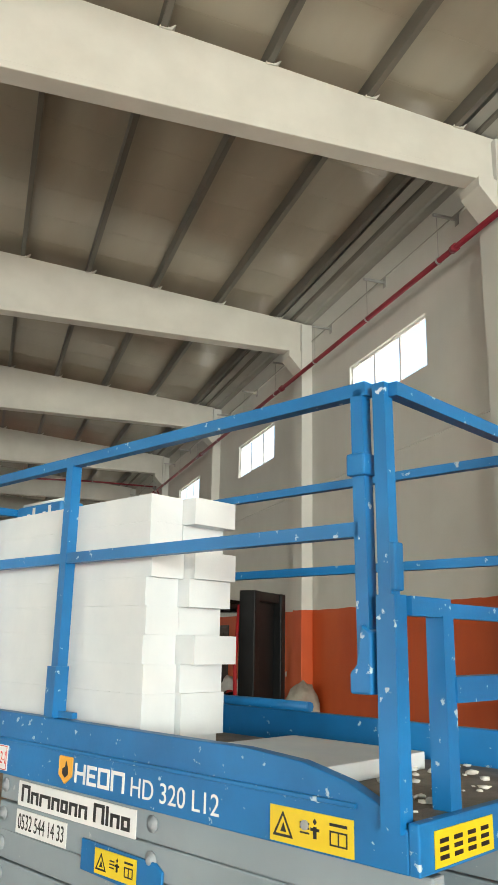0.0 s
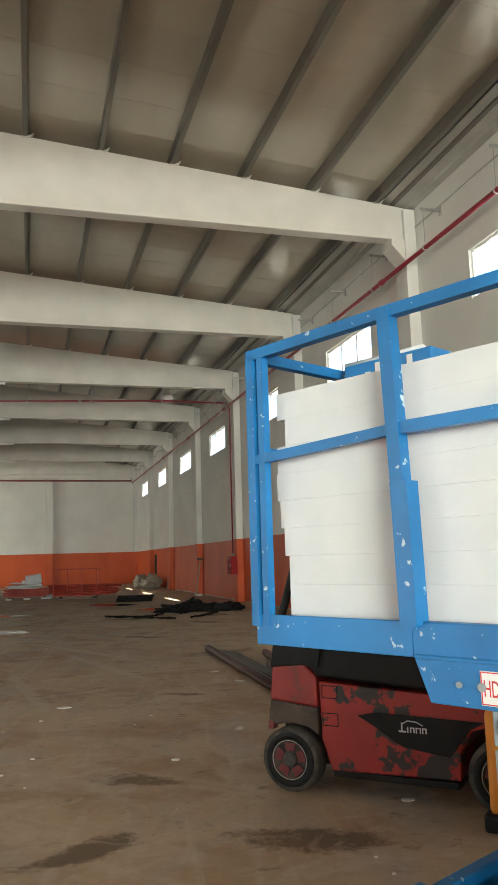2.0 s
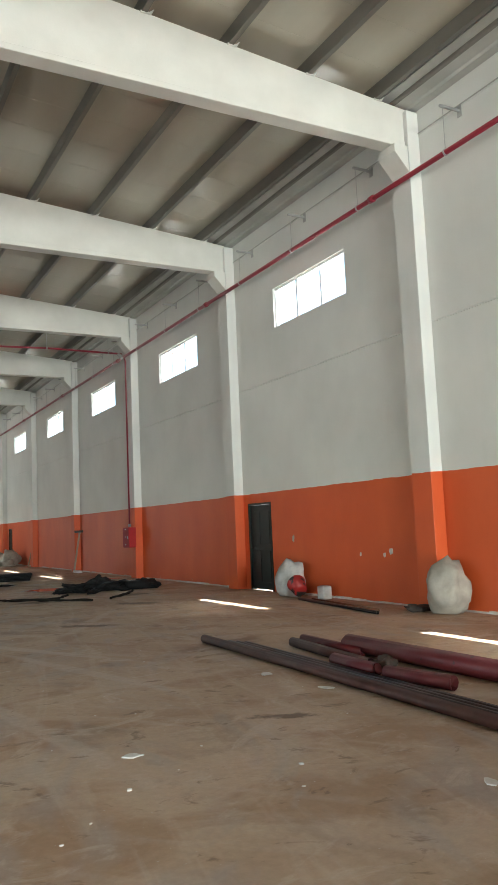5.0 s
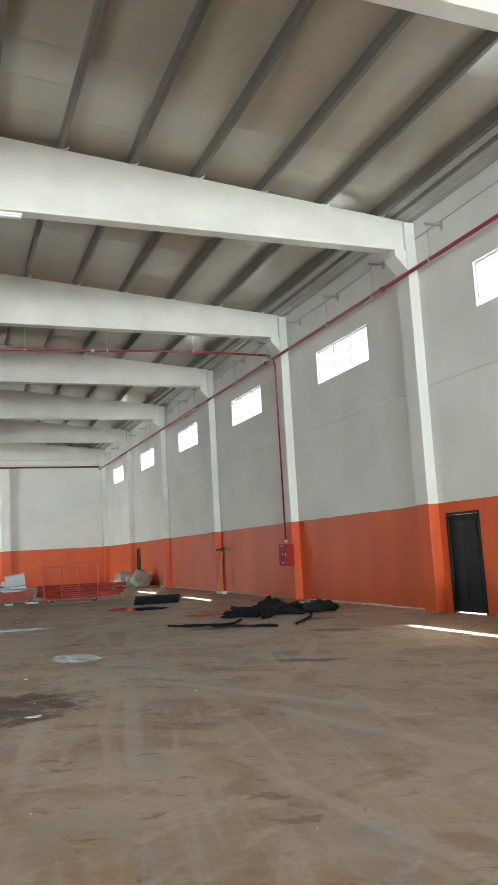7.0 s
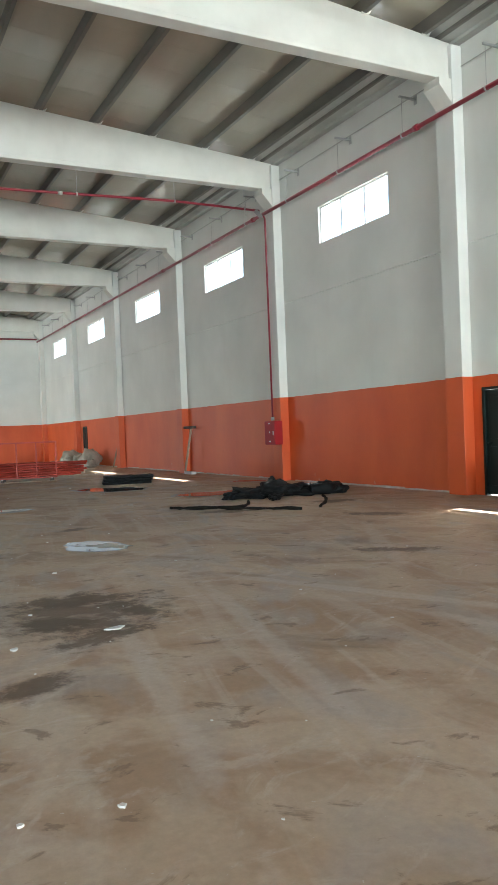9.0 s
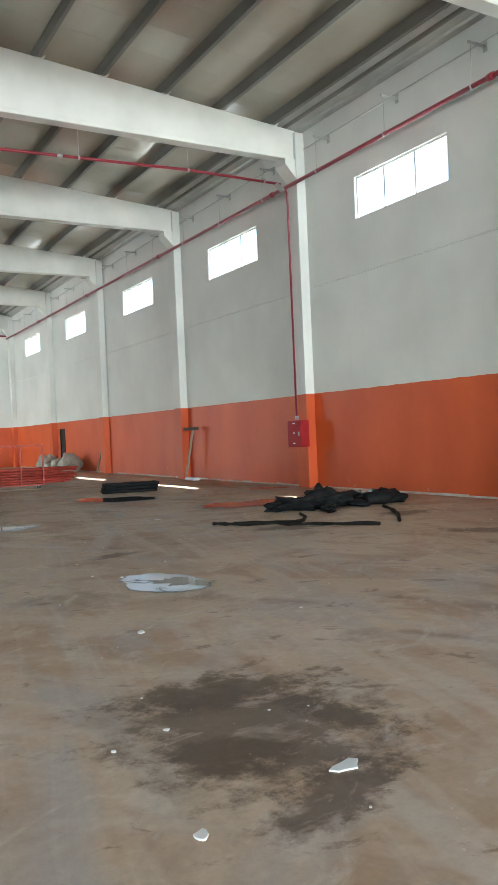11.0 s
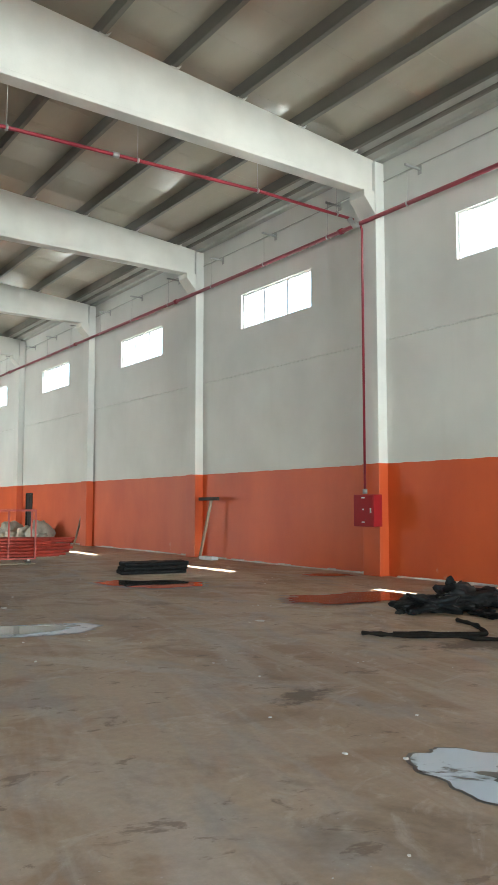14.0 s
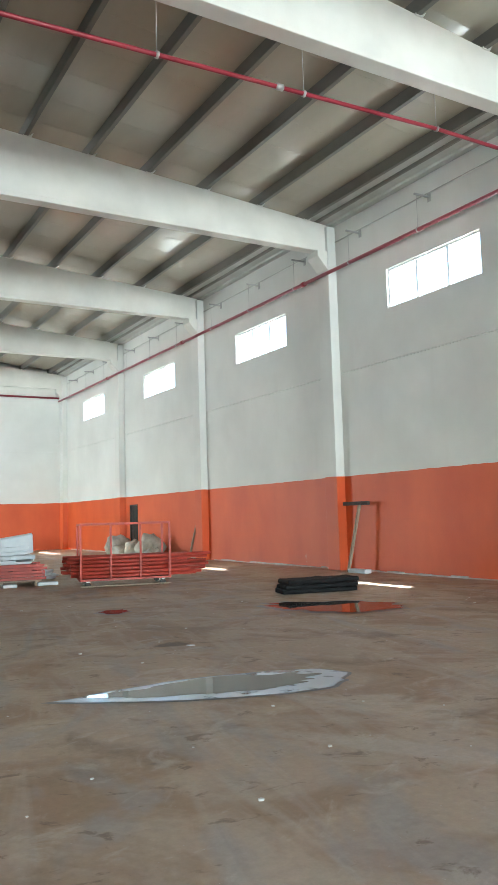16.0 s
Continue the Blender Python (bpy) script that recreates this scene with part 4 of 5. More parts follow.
for z in (TOP - 0.0, 1.76, 1.56):
    bar("end_rail", [(1.90, 0.22 if z < 2 else 0.0, z), (1.90, W, z)], R * (1.0 if z > 1.6 else 1.7))
# gate posts and inner gate frame at the entrance corner
bar("post", [(1.812, 0.0, 1.60), (1.80, 0.0, TOP + 0.015)], 0.019)
bar("gate_post", [(1.885, 0.0, 1.25), (1.872, 0.0, TOP + 0.02)], 0.019)
bar("gate_post_lower", [(1.885, -0.002, 1.25), (1.885, -0.002, 1.79)], 0.027)
bar("gate_frame", [(1.90, 0.03, 1.765), (1.90, 0.22, 1.765)], 0.024)
bar("gate_frame", [(1.90, 0.20, 1.25), (1.90, 0.20, 1.745)], 0.026)
part("latch", box(1.775, 1.835, -0.035, 0.02, 2.10, 2.16, 0.006), "blue", lift)
part("latch_hook", prism([(1.775, 1.55), (1.84, 1.55), (1.84, 1.70), (1.81, 1.72), (1.795, 1.62), (1.775, 1.60)], -0.03, 0.02, "y", 0.006), "blue", lift)
part("hinge", box(1.893, 1.912, -0.02, 0.02, 1.80, 1.92, 0.005), "blue", lift)
ctl = part("control_box", box(-0.80, -0.38, 0.46, 0.60, 2.12, 2.345, 0.01), "lightblue", lift, "paint-worn blue and white control box")
part("cover_bar", tube([(-0.84, 0.53, 2.362), (-0.46, 0.53, 2.362)], 0.016, 8), "foam", ctl)
bm = bmesh.new()
for i in range(6):
    add_box(bm, -0.74 + 0.05 * i, -0.715 + 0.05 * i, 0.4575, 0.4595, 2.22, 2.22 + 0.05 + 0.03 * (i % 3))
part("worn_marks", bm, "white", ctl)

# polystyrene slabs on the platform
for k in range(9):
    z0, z1 = (1.277, 1.3519) if k == 0 else (1.352 if k == 1 else 1.395 + 0.0975 * (k - 1), 1.395 + 0.0975 * k - 0.0002)
    for col, (v0, v1) in enumerate(((0.050, 0.198), (0.200, 0.405))):
        off = random.uniform(-0.022, 0.022)
        u1 = 0.865 + off + (0.06 if col == 1 and k in (3, 5, 6, 8) else 0.0)
        u0 = -0.195 if k == 0 else -0.785 + random.uniform(-0.012, 0.04)
        bm = bmesh.new()
        add_box(bm, u0, u1, v0 + random.uniform(0, 0.002), v1, z0, z1, 0.0007)
        s = part("foam_slab", bm, "foam")
        s.matrix_world = LIFT
        tagged(s, "white polystyrene slab in a stack on the lift", "foam slab", "foam slabs on the lift")
s = part("foam_board", box(0.95, 1.52, 0.10, 0.72, 1.2755, 1.33, 0.004), "foam")
s.matrix_world = LIFT
tagged(s, "loose white polystyrene board on the lift floor", "foam board")
bm = bmesh.new()
for k in range(130):
    x, y, r = random.uniform(0.95, 1.88), random.uniform(0.1, 0.9), random.uniform(0.006, 0.028)
    c = lump(r, r * random.uniform(0.5, 1), r * 0.4, k, 0.3, 1)
    moved(c, pose(x, y, 1.2755, 0, 0, random.uniform(0, 360)))
    me = bpy.data.meshes.new("tmp")
    c.to_mesh(me)
    c.free()
    bm.from_mesh(me)
    bpy.data.meshes.remove(me)
s = part("foam_crumbs", bm, "flake")
s.matrix_world = LIFT
tagged(s, "white polystyrene crumbs on the lift floor", "crumbs", "", "stuff")


# ---- forklift ----
FORK = pose(0.45, 7.2, 0, 0, 0, -43.8)
fl = thing("forklift", FORK, "battered red and black electric forklift with scratched paint", "forklift")


def tyre(x, y, r, w):
    whl = part("wheel", lathe([(r * 0.62, 0), (r * 0.93, 0.0), (r, 0.02), (r, w - 0.02), (r * 0.93, w), (r * 0.62, w)], 32, "y", True), "rubber", fl, "dusty black tyre on a red rim")
    whl.location = (x, y, r)
    part("rim", lathe([(0.04, 0.022), (r * 0.54, 0.022), (r * 0.58, -0.003), (r * 0.63, -0.003), (r * 0.63, 0.05), (0.04, 0.05)], 28), "fldirt", whl)
    part("rim_edge", lathe([(r * 0.59, -0.005), (r * 0.61, -0.005), (r * 0.61, 0.0), (r * 0.59, 0.0)], 28, "y", True), "galv", whl, "pale worn rim edge")
    part("sidewall", lathe([(r * 0.64, -0.003), (r * 0.84, -0.004), (r * 0.86, 0.004), (r * 0.64, 0.004)], 32, "y", True), "flblack", whl, "dark rubber sidewall")
    part("hub", lathe([(0.02, -0.02), (0.045, -0.015), (0.055, 0.01), (0.055, 0.02)], 16), "rubber", whl)
    for k in range(5):
        a = k * math.tau / 5
        p = part("rim_plate", prism([(-0.03, 0.055), (0.03, 0.055), (0.042, r * 0.52), (-0.042, r * 0.52)], 0.008, 0.020, "y", 0.002), "maroon", whl)
        p.rotation_euler = (0, a, 0)


for x, y, r, w in ((0.0, 0.0, 0.212, 0.17), (0.0, 0.86, 0.212, 0.17), (1.42, 0.03, 0.22, 0.17), (1.42, 0.85, 0.22, 0.17)):
    tyre(x, y, r, w)
bm = prism([(-0.15, 0.60), (-0.135, 0.80), (-0.10, 0.86), (0.12, 0.86), (0.21, 0.76), (0.21, 0.56)], 0.02, 1.02, "y", 0.02)
part("counterweight_hood", bm, "flhood", fl, "scratched red rear hood")
bm = prism([(-0.17, 0.46), (-0.15, 0.60), (0.21, 0.56), (0.21, 0.38), (0.13, 0.43), (0.0, 0.45), (-0.12, 0.43)], 0.03, 1.01, "y", 0.012)
part("counterweight", bm, "fldirt", fl, "grimy dark counterweight")
part("tail_light", box(-0.165, -0.13, 0.022, 0.1, 0.40, 0.455, 0.005), "maroon", fl)
part("rear_ballast", box(-0.13, 0.22, 0.2, 0.84, 0.15, 0.46, 0.02), "fldirt", fl)
bm = prism([(0.225, 0.74), (1.36, 0.67), (1.36, 0.52), (1.24, 0.48), (1.17, 0.36), (1.16, 0.18), (0.30, 0.165), (0.235, 0.36)], 0.025, 1.015, "y", 0.012)
part("side_panel", bm, "flred", fl, "scratched red side panel")
bm = prism([(0.50, 0.535), (0.62, 0.56), (1.33, 0.545), (1.24, 0.50), (1.15, 0.38), (1.10, 0.32), (0.80, 0.36), (0.62, 0.47)], 0.010, 0.0245, "y", 0.004)
fin = part("side_trim", bm, "flblack", fl, "black side trim with a silver maker's mark")
x = 0.78
for k, wd in enumerate((0.05, 0.012, 0.03, 0.034, 0.03)):
    bm = bmesh.new()
    z0 = 0.452
    if k == 0:
        add_box(bm, x, x + wd, 0.0085, 0.0099, z0, z0 + 0.01)
        add_box(bm, x + 0.018, x + 0.027, 0.0085, 0.0099, z0 + 0.01, z0 + 0.06)
    else:
        add_box(bm, x, x + 0.008, 0.0085, 0.0099, z0, z0 + 0.034)
        if wd > 0.02:
            add_box(bm, x + wd - 0.008, x + wd, 0.0085, 0.0099, z0, z0 + 0.034)
            add_box(bm, x + 0.008, x + wd - 0.008, 0.0085, 0.0099, z0 + 0.027, z0 + 0.034)
    part("maker_shape", bm, "silver", fin)
    x += wd + 0.007
part("maker_swoosh", tube([(0.80, 0.0095, 0.50), (0.84, 0.0095, 0.525), (0.90, 0.0095, 0.52), (0.94, 0.0095, 0.50)], 0.004, 6), "silver", fin)
for z0 in (0.63, 0.45):
    bm = bmesh.new()
    for q in ((0.245, 0.36, z0, z0 + 0.006), (0.245, 0.36, z0 + 0.08, z0 + 0.086), (0.245, 0.251, z0, z0 + 0.08), (0.354, 0.36, z0, z0 + 0.08)):
        add_box(bm, q[0], q[1], 0.0225, 0.0262, q[2], q[3])
    part("panel_catch", bm, "flblack", fl)
bm = prism([(0.10, 0.91), (0.215, 0.77), (1.42, 0.69), (1.42, 0.88), (0.9, 0.93), (0.30, 0.97)], 0.012, 1.025, "y", 0.02)
part("battery_hood", bm, "flblack", fl, "black battery hood")
part("front_floor", prism([(1.30, 0.62), (1.30, 0.14), (1.52, 0.14), (1.52, 0.42), (1.48, 0.62)], 0.22, 0.83, "y", 0.01), "flblack", fl)
part("fender", prism([(1.345, 0.54), (1.345, 0.665), (1.50, 0.66), (1.50, 0.50), (1.42, 0.52)], 0.03, 1.01, "y", 0.01), "flblack", fl)
part("sill", box(0.30, 1.14, 0.05, 0.99, 0.12, 0.165, 0.01), "flblack", fl)
for y in (0.04, 1.0):
    guard = part("guard_leg", tube([(-0.10, y, 0.84), (-0.07, y, 1.10), (0.06, y, 1.50), (0.19, y, 1.86), (0.235, y, 1.93), (0.30, y, 1.955)], 0.030, 8), "flblack", fl)
    bar("guard_pillar", [(0.18, y, 0.84), (0.22, y, 1.05), (0.34, y, 1.93)], 0.056, "flblack", fl)
    part("guard_foot", prism([(-0.135, 0.82), (-0.115, 0.97), (-0.07, 1.05), (-0.02, 1.02), (0.10, 1.0), (0.17, 1.04), (0.26, 1.0), (0.30, 0.86), (0.24, 0.80), (0.14, 0.845)], y - 0.03, y + 0.03, "y", 0.012), "flblack", fl)
    for (a, za), (c, zc) in (((-0.06, 1.06), (0.18, 1.0)), ((0.0, 1.33), (0.21, 1.36)), ((0.10, 1.66), (0.25, 1.62)), ((0.14, 1.80), (0.28, 1.78))):
        part("guard_rung", tube([(a, y, za), ((a + c) / 2, y, min(za, zc) - 0.012), (c, y, zc)], [0.026, 0.016, 0.026], 8), "flblack", fl)
    bar("front_pillar", [(1.46, y, 0.85), (1.34, y, 1.92)], 0.034, "flblack", fl)
    bar("roof_rail", [(0.27, y, 1.945), (1.40, y, 1.955)], 0.035, "flblack", fl)
for k in range(6):
    x = 0.30 + 0.2 * k
    bar("roof_slat", [(x, 0.04, 1.95), (x, 1.0, 1.95)], 0.020, "flblack", fl)
part("roof_sheet", box(0.7, 1.3, 0.05, 0.99, 1.992, 2.004), "flblack", fl)
part("work_light", lathe([(0.02, 0.0), (0.055, 0.01), (0.06, 0.06), (0.055, 0.065)], 16, "x"), "flblack", fl).location = (0.075, 0.02, 1.76)
part("lamp_arm", tube([(0.12, 0.02, 1.76), (0.2, 0.04, 1.75)], 0.012, 6), "flblack", fl)
seat = part("seat", prism([(0.50, 0.98), (1.0, 1.0), (1.02, 1.09), (0.95, 1.13), (0.52, 1.12)], 0.28, 0.76, "y", 0.03), "flblack", fl, "worn black seat")
part("backrest", prism([(0.50, 1.10), (0.60, 1.12), (0.50, 1.44), (0.44, 1.47), (0.38, 1.43)], 0.30, 0.74, "y", 0.03), "flblack", seat)
part("armrest", prism([(0.50, 1.16), (0.80, 1.20), (0.80, 1.25), (0.52, 1.24)], 0.2, 0.28, "y", 0.015), "flblack", seat)
part("steering_column", tube([(1.45, 0.45, 0.7), (1.28, 0.45, 1.18)], 0.035, 8), "flblack", fl)
part("steering_wheel", moved(lathe([(0.13, -0.012), (0.155, -0.008), (0.155, 0.008), (0.13, 0.012)], 24, "z", True), pose(1.26, 0.45, 1.2, 0, -30, 0)), "flblack", fl)
mast = part("mast", bmesh.new(), "flblack", fl, "lowered black mast")
for y in (0.23, 0.76):
    bm = bmesh.new()
    add_box(bm, 1.53, 1.67, y, y + 0.09, 0.06, 2.06, 0.01)
    part("mast_channel", bm, "flblack", mast)
part("mast_panel", box(1.56, 1.60, 0.32, 0.76, 0.3, 2.0, 0.006), "flblack", mast)
for z in (0.35, 1.1, 1.98):
    part("mast_crossbar", box(1.605, 1.65, 0.29, 0.76, z, z + 0.08, 0.008), "flblack", mast)
part("round_sticker", lathe([(0.045, 1.5555), (0.045, 1.5595)], 18, "x"), "white", mast).location = (0, 0.42, 1.42)
part("hose", tube([(1.52, 0.24, 0.8), (1.50, 0.24, 1.5), (1.52, 0.26, 1.95)], 0.016, 8), "redbox", mast)
for y in (0.28, 0.70):
    part("fork", prism([(1.69, 0.5), (1.73, 0.5), (1.73, 0.075), (2.75, 0.045), (2.75, 0.03), (1.69, 0.03)], y, y + 0.1), "rust", fl)
part("fork_carriage", box(1.675, 1.69, 0.2, 0.85, 0.3, 0.48), "flblack", fl)
cloth = lump(0.11, 0.13, 0.045, 4.2, 0.4)
cl = part("green_cloth", cloth, "green")
cl.matrix_world = FORK @ pose(0.38, 0.28, 0.965)
tagged(cl, "crumpled green cloth on the forklift's battery hood", "cloth")

# orange pallet truck standing beside the forklift
pt = thing("pallet_truck", pose(1.22, 5.98, 0, 0, 0, -43.8), "orange electric pallet truck with black bumper", "pallet truck")
part("body", prism([(0.0, 0.12), (0.0, 0.68), (0.08, 0.78), (0.5, 0.78), (0.55, 0.12)], 0.0, 0.55, "y", 0.03), "orange", pt)
part("bumper", box(-0.03, 0.58, -0.03, 0.58, 0.03, 0.13, 0.02), "flblack", pt)
part("wheel", lathe([(0.03, 0), (0.07, 0), (0.07, 0.05), (0.03, 0.05)], 18), "rubber", pt).location = (0.25, 0.05, 0.07)
part("vent", box(-0.006, 0.0, 0.12, 0.42, 0.50, 0.58), "flblack", pt)
part("tiller", tube([(0.3, 0.28, 0.78), (0.36, 0.28, 0.98)], 0.025, 8), "flblack", pt)


# ---- loose things along the window wall ----
def rod(name, a, b, r, mat, label, cat, group="", z=None):
    va, vb = Vector((*a, (z if z is not None else r) + 0.002)), Vector((*b, (z if z is not None else r) + 0.002))
    bm = bmesh.new()
    d = (vb - va).normalized()
    inner = r * 0.78
    add_tube(bm, [va + d * 0.06, va, vb, vb - d * 0.06], [inner, r, r, inner], 12, False, True)
    return tagged(part(name, bm, mat), label, cat, group)


rod("steel_pipe", (1.74, 15.55), (1.50, 9.95), 0.055, "brownpipe", "rust-brown steel pipe lying on the floor", "pipe")
for k in range(5):
    o = 0.085 + 0.062 * k
    rod("steel_rod", (1.74 + o, 15.45 - 0.12 * k), (1.50 + o * 1.15, 10.02 + 0.05 * k), 0.026, "steelrod", "thin oiled black steel rod lying on the floor", "rod", "bundle of rods")
rod("maroon_pipe", (2.72, 14.6), (2.64, 13.2), 0.055, "maroon", "maroon painted pipe with a pale cut end", "pipe", "maroon pipes")
rod("maroon_pipe", (2.74, 13.6), (2.72, 10.9), 0.105, "maroon", "thick maroon painted steel pipe on the floor", "pipe", "maroon pipes")
rod("maroon_pipe", (2.95, 14.0), (3.05, 10.9), 0.05, "maroon", "maroon painted steel pipe on the floor", "pipe", "maroon pipes")
rod("maroon_pipe", (2.44, 14.4), (2.22, 12.5), 0.06, "brownpipe", "rust-brown painted pipe on the floor", "pipe", "maroon pipes")
rod("maroon_pipe", (2.08, 12.95), (2.03, 12.15), 0.07, "maroon", "short maroon pipe with a wrapped joint", "pipe", "maroon pipes")
rod("maroon_pipe", (2.04, 12.0), (2.16, 11.2), 0.07, "maroon", "short maroon pipe with a pale collar", "pipe", "maroon pipes")
j = part("wrapped_joint", lump(0.11, 0.13, 0.09, 3.3, 0.3), "fldirt")
j.location = (2.27, 12.3, 0.0)
tagged(j, "grimy cloth-wrapped pipe joint on the floor", "pipe joint")
rod("wall_rod", (5.72, 19.5), (5.25, 16.3), 0.03, "steelrod", "thin dark rod lying along the wall", "rod", "rods by the wall")
rod("wall_rod", (5.85, 19.2), (5.5, 16.6), 0.025, "rust", "thin rusty rod lying along the wall", "rod", "rods by the wall")

s = part("sack", lump(0.28, 0.36, 0.46, 1.9, 0.13), "sack")
s.matrix_world = pose(6.02, 20.38, 0, 0, 8, 0)
tagged(s, "stuffed crumpled white sack leaning on the wall", "sack")
s = part("red_bucket", moved(lathe([(0.05, 0.0), (0.15, 0.0), (0.19, 0.28), (0.20, 0.29), (0.185, 0.30), (0.14, 0.03)], 24, "z"), pose(5.88, 19.70, 0.175, -60, 25, 0)), "flred")
tagged(s, "red plastic bucket tipped against the sack", "bucket")
s = part("white_canister", box(6.08, 6.28, 19.12, 19.38, 0.0, 0.27, 0.03), "sack")
tagged(s, "small off-white canister by the wall", "canister")
s = part("sack", lump(0.30, 0.34, 0.50, 7.5, 0.18), "sackbeige")
s.matrix_world = pose(6.02, 15.48, 0, 0, 6, 20)
tagged(s, "stuffed beige woven sack by the pilaster", "sack")
s = part("rag", lump(0.20, 0.22, 0.07, 9.1, 0.35), "fldirt")
s.location = (6.0, 16.15, 0)
tagged(s, "crumpled dark rag on the floor by the wall", "rag")
for yy, zz, r in ((18.3, 0.86, 0.03), (17.55, 0.85, 0.035), (17.35, 0.9, 0.05), (20.8, 1.15, 0.05)):
    bm = lump(0.004, r, r * 1.3, yy, 0.35, 2, False)
    s = part("paint_chip", bm, "plaster")
    s.location = (WALL_X - 0.004, yy, zz)
    tagged(s, "pale plaster patch where orange paint has chipped", "paint chip", "wall chips")


# black sheeting heap and straps
hp = thing("sheeting_heap", pose(3.9, 26.0, 0), "crumpled black plastic sheeting in a heap on the floor", "sheeting")
for k, (x, y, rx, ry, hh, turn) in enumerate([(3.0, 26.2, 0.42, 0.34, 1.0, -20), (3.6, 26.2, 0.5, 0.36, 1.25, -10), (4.25, 26.3, 0.55, 0.50, 1.0, -15), (4.75, 25.9, 0.32, 0.24, 1.1, -15), (3.75, 26.45, 0.16, 0.14, 1.7, 0), (3.2, 25.5, 0.30, 0.12, 0.5, 60), (2.7, 26.3, 0.25, 0.12, 0.5, 10)]):
    f = part("fold", lump(rx, ry, hh * 0.13, 2.0 + k * 1.7, 0.42, 4), "tarp", hp)
    f.matrix_local = pose(x - 3.9, y - 26.0, 0, 0, 0, turn)
s = part("sheeting_roll", tube([(4.2, 25.72, 0.12), (4.6, 25.66, 0.13), (5.05, 25.86, 0.12)], [0.10, 0.125, 0.11], 14), "tarp")
tagged(s, "roll of black plastic sheeting on the floor", "sheeting roll")
for pts in ([(0.84, 25.34), (1.1, 25.0), (1.5, 24.55), (1.75, 24.2), (2.1, 23.8), (2.57, 23.34)], [(1.1, 25.1), (1.6, 24.65), (1.95, 24.5), (2.3, 24.9), (2.55, 25.4)], [(4.2, 25.2), (3.9, 24.6), (3.4, 23.9), (3.02, 23.44)]):
    bm = bmesh.new()
    fine = []
    for (xa, ya), (xb, yb) in zip(pts, pts[1:]):
        for i in range(4):
            u = i / 4
            fine.append((xa + (xb - xa) * u + random.uniform(-0.02, 0.02), ya + (yb - ya) * u, 0.026 + random.uniform(0, 0.012)))
    fine.append((*pts[-1], 0.026))
    add_tube(bm, fine, [random.uniform(0.016, 0.036) for _ in fine], 8)
    tagged(part("strap", bm, "cord"), "dark twisted strap lying on the floor", "strap", "straps")

# stack of folded black mats
for k in range(3):
    bm = bmesh.new()
    add_box(bm, -0.72, 0.72, -0.24, 0.24, 0, 0.085, 0.025)
    bmesh.ops.subdivide_edges(bm, edges=[e for e in bm.edges if e.calc_length() > 0.4], cuts=8, use_grid_fill=True)
    for v in bm.verts:
        v.co += Vector((0, 0, 0.018 * noise.noise(v.co * 4 + Vector((k, 0, 0))))) if v.co.z > 0.02 else Vector()
    s = part("black_mat", bm, "tarp")
    s.matrix_world = pose(2.78 + 0.03 * k, 33.85, 0.083 * k + 0.001, 0, 0, -14 + 3 * k)
    tagged(s, "folded black rubber mat in a low stack", "mat", "stack of mats")

# wooden tool leaning on the pilaster: long flat head up, foot on a white block
tool = thing("floor_squeegee", pose(0, 0, 0), "long-headed wooden floor tool leaning upside down on the wall", "floor tool")
bar("shaft", [(5.98, 37.05, 0.0), (6.14, 36.72, 1.60)], 0.030, "wood", tool)
part("head", moved(box(-0.05, 0.05, -0.46, 0.46, -0.045, 0.045, 0.012), pose(6.14, 36.85, 1.635, 0, 0, 0)), "fldirt", tool, "dark flat head")
tagged(part("white_block", box(5.92, 6.12, 36.35, 36.98, 0.0, 0.09, 0.01), "foam"), "white polystyrene offcut by the wall", "foam block")
st = part("leaning_stick", tube([(6.15, 46.1, 0.0), (6.42, 46.0, 1.2)], 0.03, 6, True), "wood")
tagged(st, "timber stick leaning against the orange wall", "stick")
for x, y, rx, ry, rz, sd in ((5.4, 50.9, 0.48, 0.45, 0.46, 5.2), (5.55, 49.5, 0.42, 0.42, 0.36, 5.6), (5.2, 50.1, 0.34, 0.34, 0.26, 8.8), (5.75, 48.5, 0.48, 0.48, 0.48, 7.9), (5.5, 47.7, 0.30, 0.34, 0.22, 6.1)):
    s = part("rubble_sack", lump(rx, ry, rz, sd, 0.22), "sackbeige" if sd > 5 else "sack")
    s.location = (x, y, 0)
    tagged(s, "bulging dirty grey sack of rubble by the wall", "sack", "rubble sacks")

# wheeled cage of red scaffold tubes
cage = thing("tube_cage", pose(-0.28, 38.05, 0, 0, 0, -14), "red steel stillage cage on castors filled with scaffold tubes", "cage")
CL, CD = 1.9, 0.95
for x in (0.0, CL / 3, 2 * CL / 3, CL):
    bar("post", [(x, 0, 0.14), (x, 0, 1.33)], 0.020, "scaffold", cage)
for x in (0.0, CL):
    bar("post", [(x, CD, 0.14), (x, CD, 1.33)], 0.020, "scaffold", cage)
for z in (0.16, 1.33):
    bar("rail", [(0, 0, z), (CL, 0, z)], 0.022, "scaffold", cage)
    bar("rail", [(0, CD, z), (CL, CD, z)], 0.022, "scaffold", cage)
    bar("rail", [(0, 0, z), (0, CD, z)], 0.022, "scaffold", cage)
    bar("rail", [(CL, 0, z), (CL, CD, z)], 0.022, "scaffold", cage)
bar("rail", [(0, 0, 0.62), (0, CD, 0.62)], 0.018, "scaffold", cage)
part("tray", box(0.02, CL - 0.02, 0.02, CD - 0.02, 0.15, 0.18), "rust", cage)
bar("skid", [(0, -0.01, 0.03), (CL, -0.01, 0.03)], 0.014, "wood", cage)
